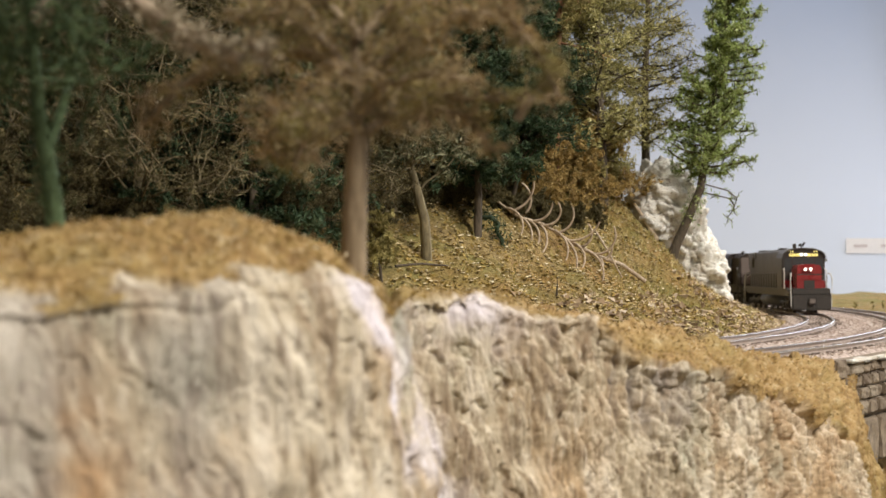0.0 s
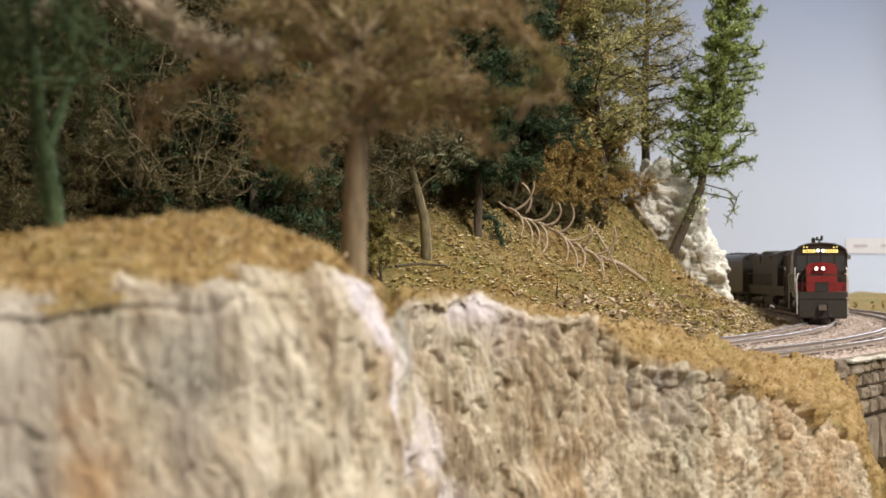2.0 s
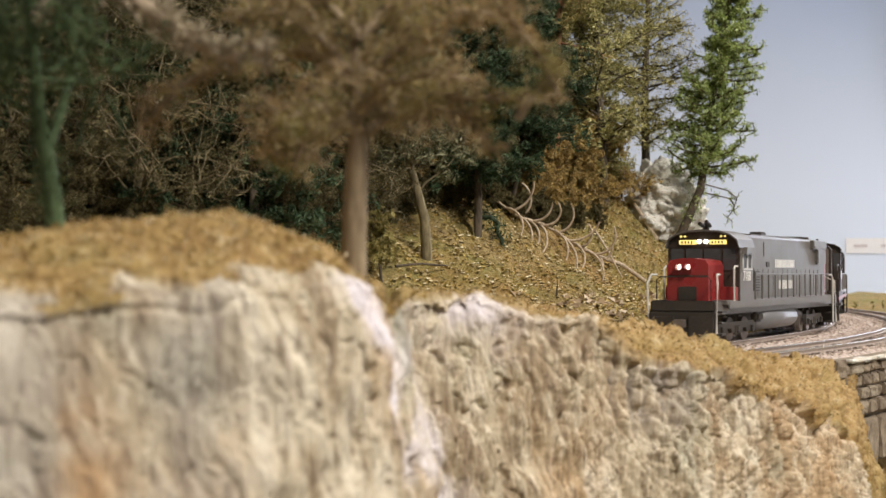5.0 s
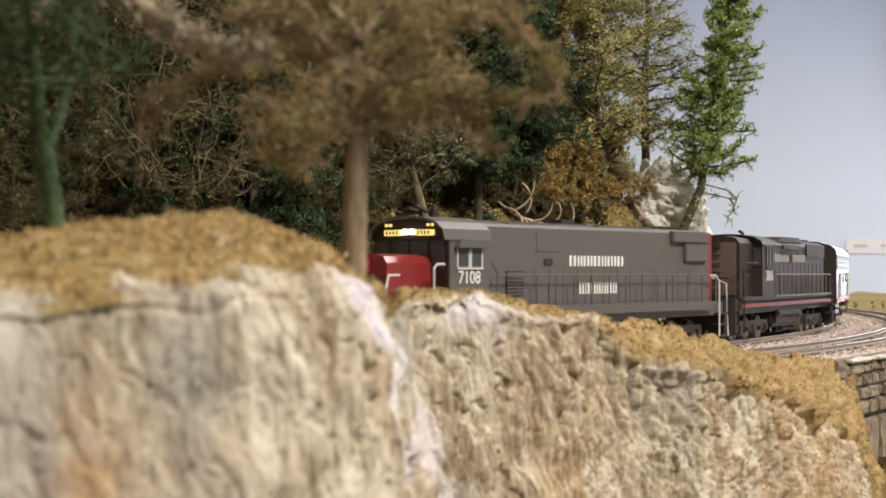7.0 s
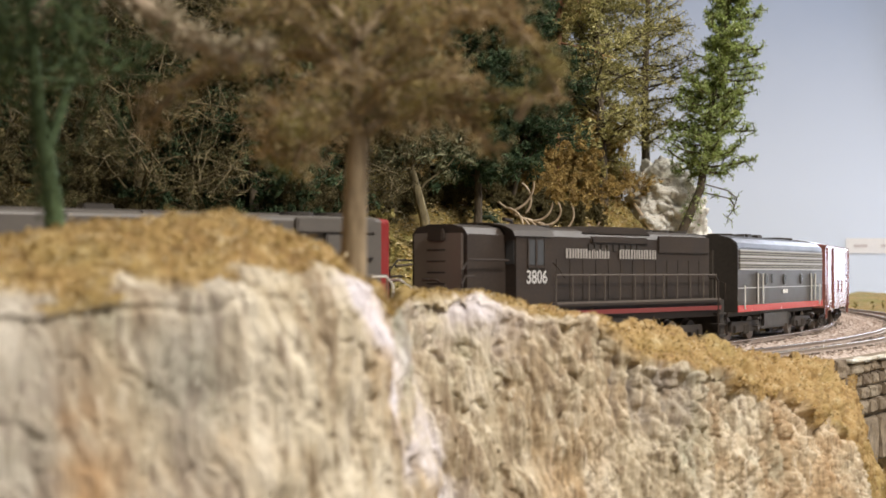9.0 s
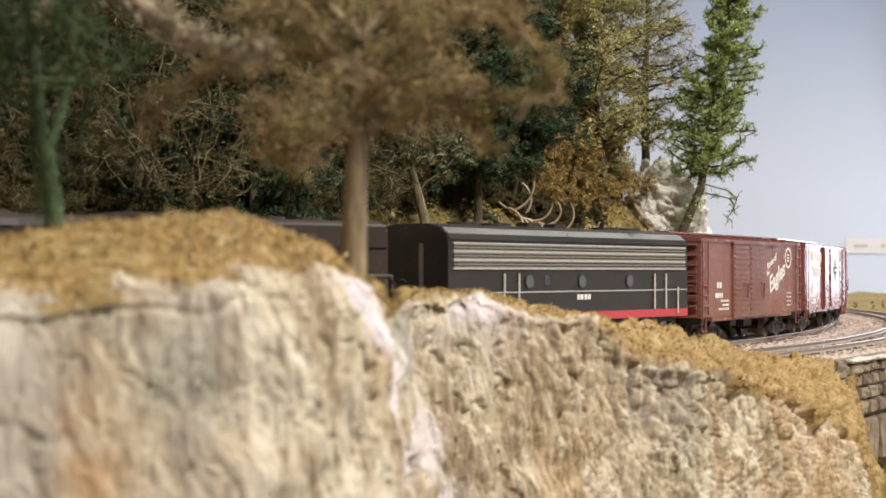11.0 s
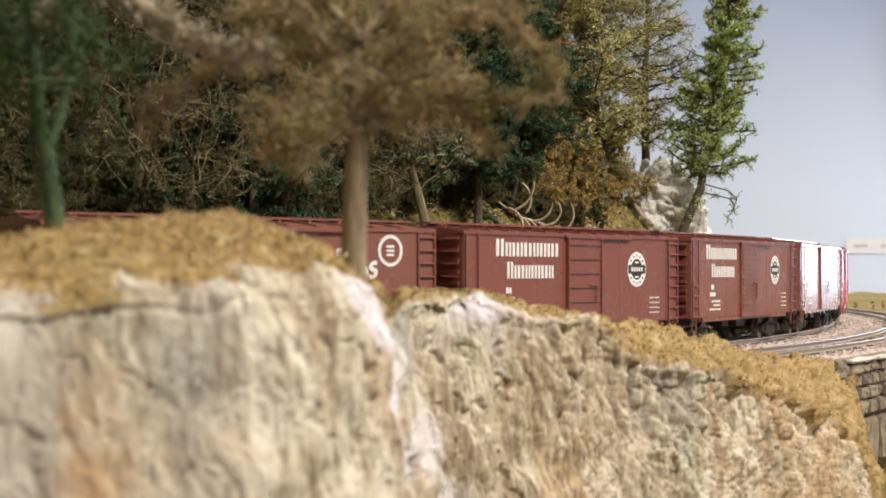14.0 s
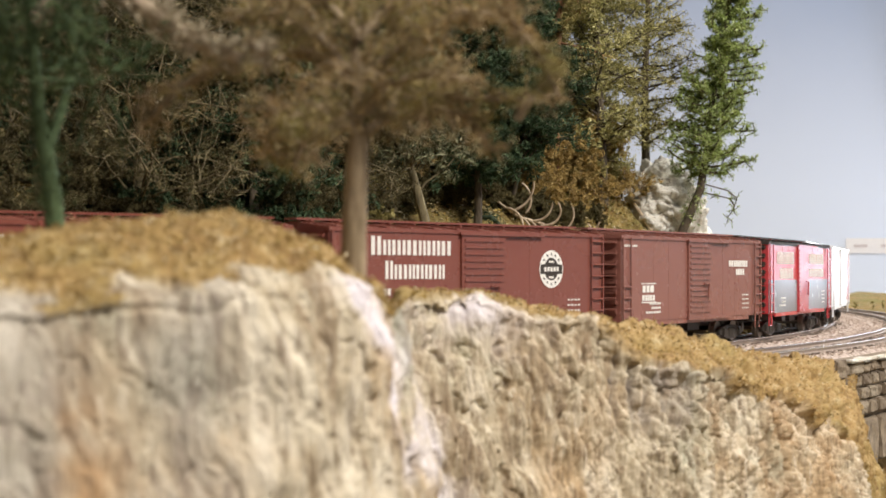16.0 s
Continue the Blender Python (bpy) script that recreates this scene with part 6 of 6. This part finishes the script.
# a broken stub at the end of one limb
g.limb(near_line([(938, 168, 0.008), (926, 190, 0.008), (915, 213, 0.008)]), 0.0012, 0.0010, 6)
for cx, cz, wide, tall, many in ((610, 90, 220, 150, 125), (530, 215, 75, 70, 34), (640, 5, 270, 45, 62), (740, 140, 80, 60, 22)):
    for _ in range(many):
        a, k = g.r.uniform(0, 2 * math.pi), math.sqrt(g.r.rand())
        q = near_line([(cx + wide * k * math.cos(a), cz + tall * k * math.sin(a), g.r.normal(0, 0.010))])[0]
        tw = g.path(q, g.r.normal(0, 1, 3) * (1, 1, 0.7), g.r.uniform(0.004, 0.010), 4, -0.1, 0.25)
        g.limb(tw, 0.00022, 0.00012, 3)
        for u in tw:
            g.tuft(u, 8, 0.0011, 0.00034)
g.finish("tree", "brown autumn tree with drooping limbs on the cliff top", BARK_TAN, NEAR_LEAF, pose(*base))

# the mossy tree at the bank's end, with its long pale limb
D1 = 0.285
base2 = np.array(fan(95, 392, D1))
g = Grower(52)
g.limb(near_line([(98, 410, 0), (92, 340, 0), (80, 270, 0), (66, 190, 0), (58, 100, 0), (50, 0, 0), (45, -120, 0)], D1, base2), 0.0019, 0.0009, 10)
g.limb(near_line([(84, 260, 0), (110, 190, 0.003), (125, 120, 0.004), (150, 60, 0.004)], D1, base2), 0.0013, 0.0006, 6)
for _ in range(64):
    q = near_line([(g.r.uniform(-60, 200), g.r.uniform(-80, 170), g.r.uniform(-0.012, 0.02))], D1, base2)[0]
    w = g.path(q, g.r.normal(0, 1, 3), 0.012, 4, -0.1, 0.25)
    g.limb(w, 0.0004, 0.0002, 3)
    for u in w:
        g.tuft(u, 12, 0.0018, 0.0006)
for _ in range(160):
    t = g.r.rand()
    q = near_line([(96 - 34 * t, 390 - 220 * t, 0)], D1, base2)[0]
    g.tuft(q, 4, 0.0016, 0.0005)
mossy = g.finish("tree", "mossy green tree on the cliff top", BARK_MOSS, MOSS, pose(*base2))
g = Grower(53)
org = np.array(fan(60, 40, D1))
w = near_line([(60, 40, 0), (140, -40, 0), (230, -6, 0), (290, 38, 0), (350, 74, 0), (420, 100, 0), (468, 88, 0)], D1, org)
fine = [w[i] + (w[i + 1] - w[i]) * t for i in range(len(w) - 1) for t in (0, 0.2, 0.4, 0.6, 0.8)] + [w[-1]]
g.limb(fine, 0.0021, 0.0014, 6)
for q in fine[7:]:
    for _ in range(6):
        tw = g.path(q, g.r.normal(0, 1, 3), 0.0030, 3, 0.2, 0.2)
        g.limb(tw, 0.0002, 0.0001, 3)
        for u in tw:
            g.tuft(u, 7, 0.0009, 0.0005)
limb = g.finish("limb", "long pale limb of the mossy tree", TWIG, PALE_LEAF, pose(*org))
for ob, nm in zip(list(limb.children), ("limb", "limb_foliage")):
    ob.parent = mossy
    ob.location = Vector(org - base2)
    ob.name = nm
    tagged(ob, "long pale limb with thin foliage")
bpy.data.objects.remove(limb)

# the bare fallen tree on the slope
spine = [np.array(foot(px, py)) + (0, -0.004, 0.0025) for px, py in ((1140, 508), (1100, 486), (1050, 460), (1005, 438), (960, 415), (915, 392), (880, 368), (858, 345))]
a = spine[0]
g = Grower(61)
g.limb([p - a for p in spine], 0.0014, 0.0005, 6)
for i in range(18):
    k = 1.6 + 4.2 * i / 18
    p = spine[int(k)] + (spine[min(7, int(k) + 1)] - spine[int(k)]) * (k - int(k)) - a
    high = i % 2 == 0
    L = g.r.uniform(0.016, 0.025) if k > 2.0 else 0.010
    # each bough springs from the stem and hooks back towards its top
    turn = radians(g.r.uniform(-5, 40) if high else g.r.uniform(-15, -50))
    sway = radians(g.r.uniform(9, 17)) * (1 if high else -1)
    w = [p]
    for _ in range(8):
        w.append(w[-1] + np.array([math.cos(turn), -0.2 if high else -0.75, math.sin(turn)]) * L / 8)
        turn += sway
    g.limb(w, 0.00085, 0.0005, 5)
g.finish("fallen_tree", "bare pale fallen tree lying on the slope", TWIG, OLIVE, pose(*a))
# a dark mossy bough hooked down to the slope
q = np.array(foot(890, 440))
bow = [np.array(fan(px, py, q[1] + dy)) - q for px, py, dy in ((840, 372, 0.010), (852, 386, 0.006), (868, 384, 0.003), (882, 396, 0.0), (879, 410, 0), (888, 424, 0), (891, 446, 0))]
g = Grower(66)
g.limb(bow, 0.0015, 0.0011, 6)
for p in bow[1:-1]:
    for _ in range(5):
        g.tuft(p, 10, 0.0026, 0.0008)
g.finish("bough", "dark mossy bough hooked down to the slope", BARK_BOUGH, NEEDLE, pose(*q))
# thin sticks lying on the slope
for k, (p1, p2) in enumerate((((325, 362), (400, 354)), ((700, 484), (792, 488)), ((655, 372), (722, 380)), ((1055, 418), (1100, 500)))):
    q1, q2 = np.array(foot(*p1)) + (0, -0.003, 0.002), np.array(foot(*p2)) + (0, -0.003, 0.002)
    g = Grower(80 + k)
    g.limb([q1 - q1, (q2 - q1) * 0.5 + (0, 0, 0.001), q2 - q1], 0.0007, 0.0004, 5)
    g.finish("stick", "thin broken stick lying on the slope", (BARK_MOSS, BARK, BARK_MOSS, TWIG)[k], OLIVE, pose(*q1))
# a bare pole leaning by the outcrop, and weeds by the far track
g = Grower(62)
p0 = np.array(fan(1162, 420, 1.05))
g.limb([np.array(fan(1164, 426, 1.05)) - p0, np.array(fan(1122, 360, 1.06)) - p0], 0.0016, 0.0012, 6)
g.finish("log", "weathered pole leaning on the slope", TWIG, OLIVE, pose(*p0))
for px, py in ((1511, 538), (1517, 536), (1545, 545), (1562, 548)):
    x, y, _ = fan(px, py, 1.55)
    twiggy(70 + px, 0.011, 0.2, 6, 1, 0.0006).finish("weed", "dry olive weed beside the far track", TWIG, OLIVE, pose(x, y, ground_z(x, y)))


# ---- what moves ----
def front(t):
    """How far along the line the leading coupler is."""
    u = t - 8
    return 0.4586 + 0.10725 * u - 0.000247 * u ** 2 + 0.0000211 * u ** 3


def ride(s, half):
    a, b = on_line(s + half), on_line(s - half)
    return pose((a[0] + b[0]) / 2, (a[1] + b[1]) / 2, 0, 0, 0, math.degrees(math.atan2(a[1] - b[1], a[0] - b[0])))


def swivel(s, half, x):
    """A truck's turn under its car."""
    a, b = on_line(s + half), on_line(s - half)
    turn = on_line(s + x)[2] - math.atan2(a[1] - b[1], a[0] - b[0])
    return pose(x, 0, 0, 0, 0, math.degrees((turn + math.pi) % (2 * math.pi) - math.pi))


def motions():
    times = [0.25 * i for i in range(65)]
    spins = [i / 15 for i in range(241)]
    for ob, lag, half, trucks, axles in TRAIN:
        walk(ob, [(t, ride(front(t) + lag, half)) for t in times])
        for tr, x in trucks:
            walk(tr, [(t, swivel(front(t) + lag, half, x)) for t in times[::2]])
        for ax, x, r in axles:
            walk(ax, [(t, pose(x, 0, r, 0, math.degrees((front(t) - front(0)) / r), 0)) for t in spins])


motions()
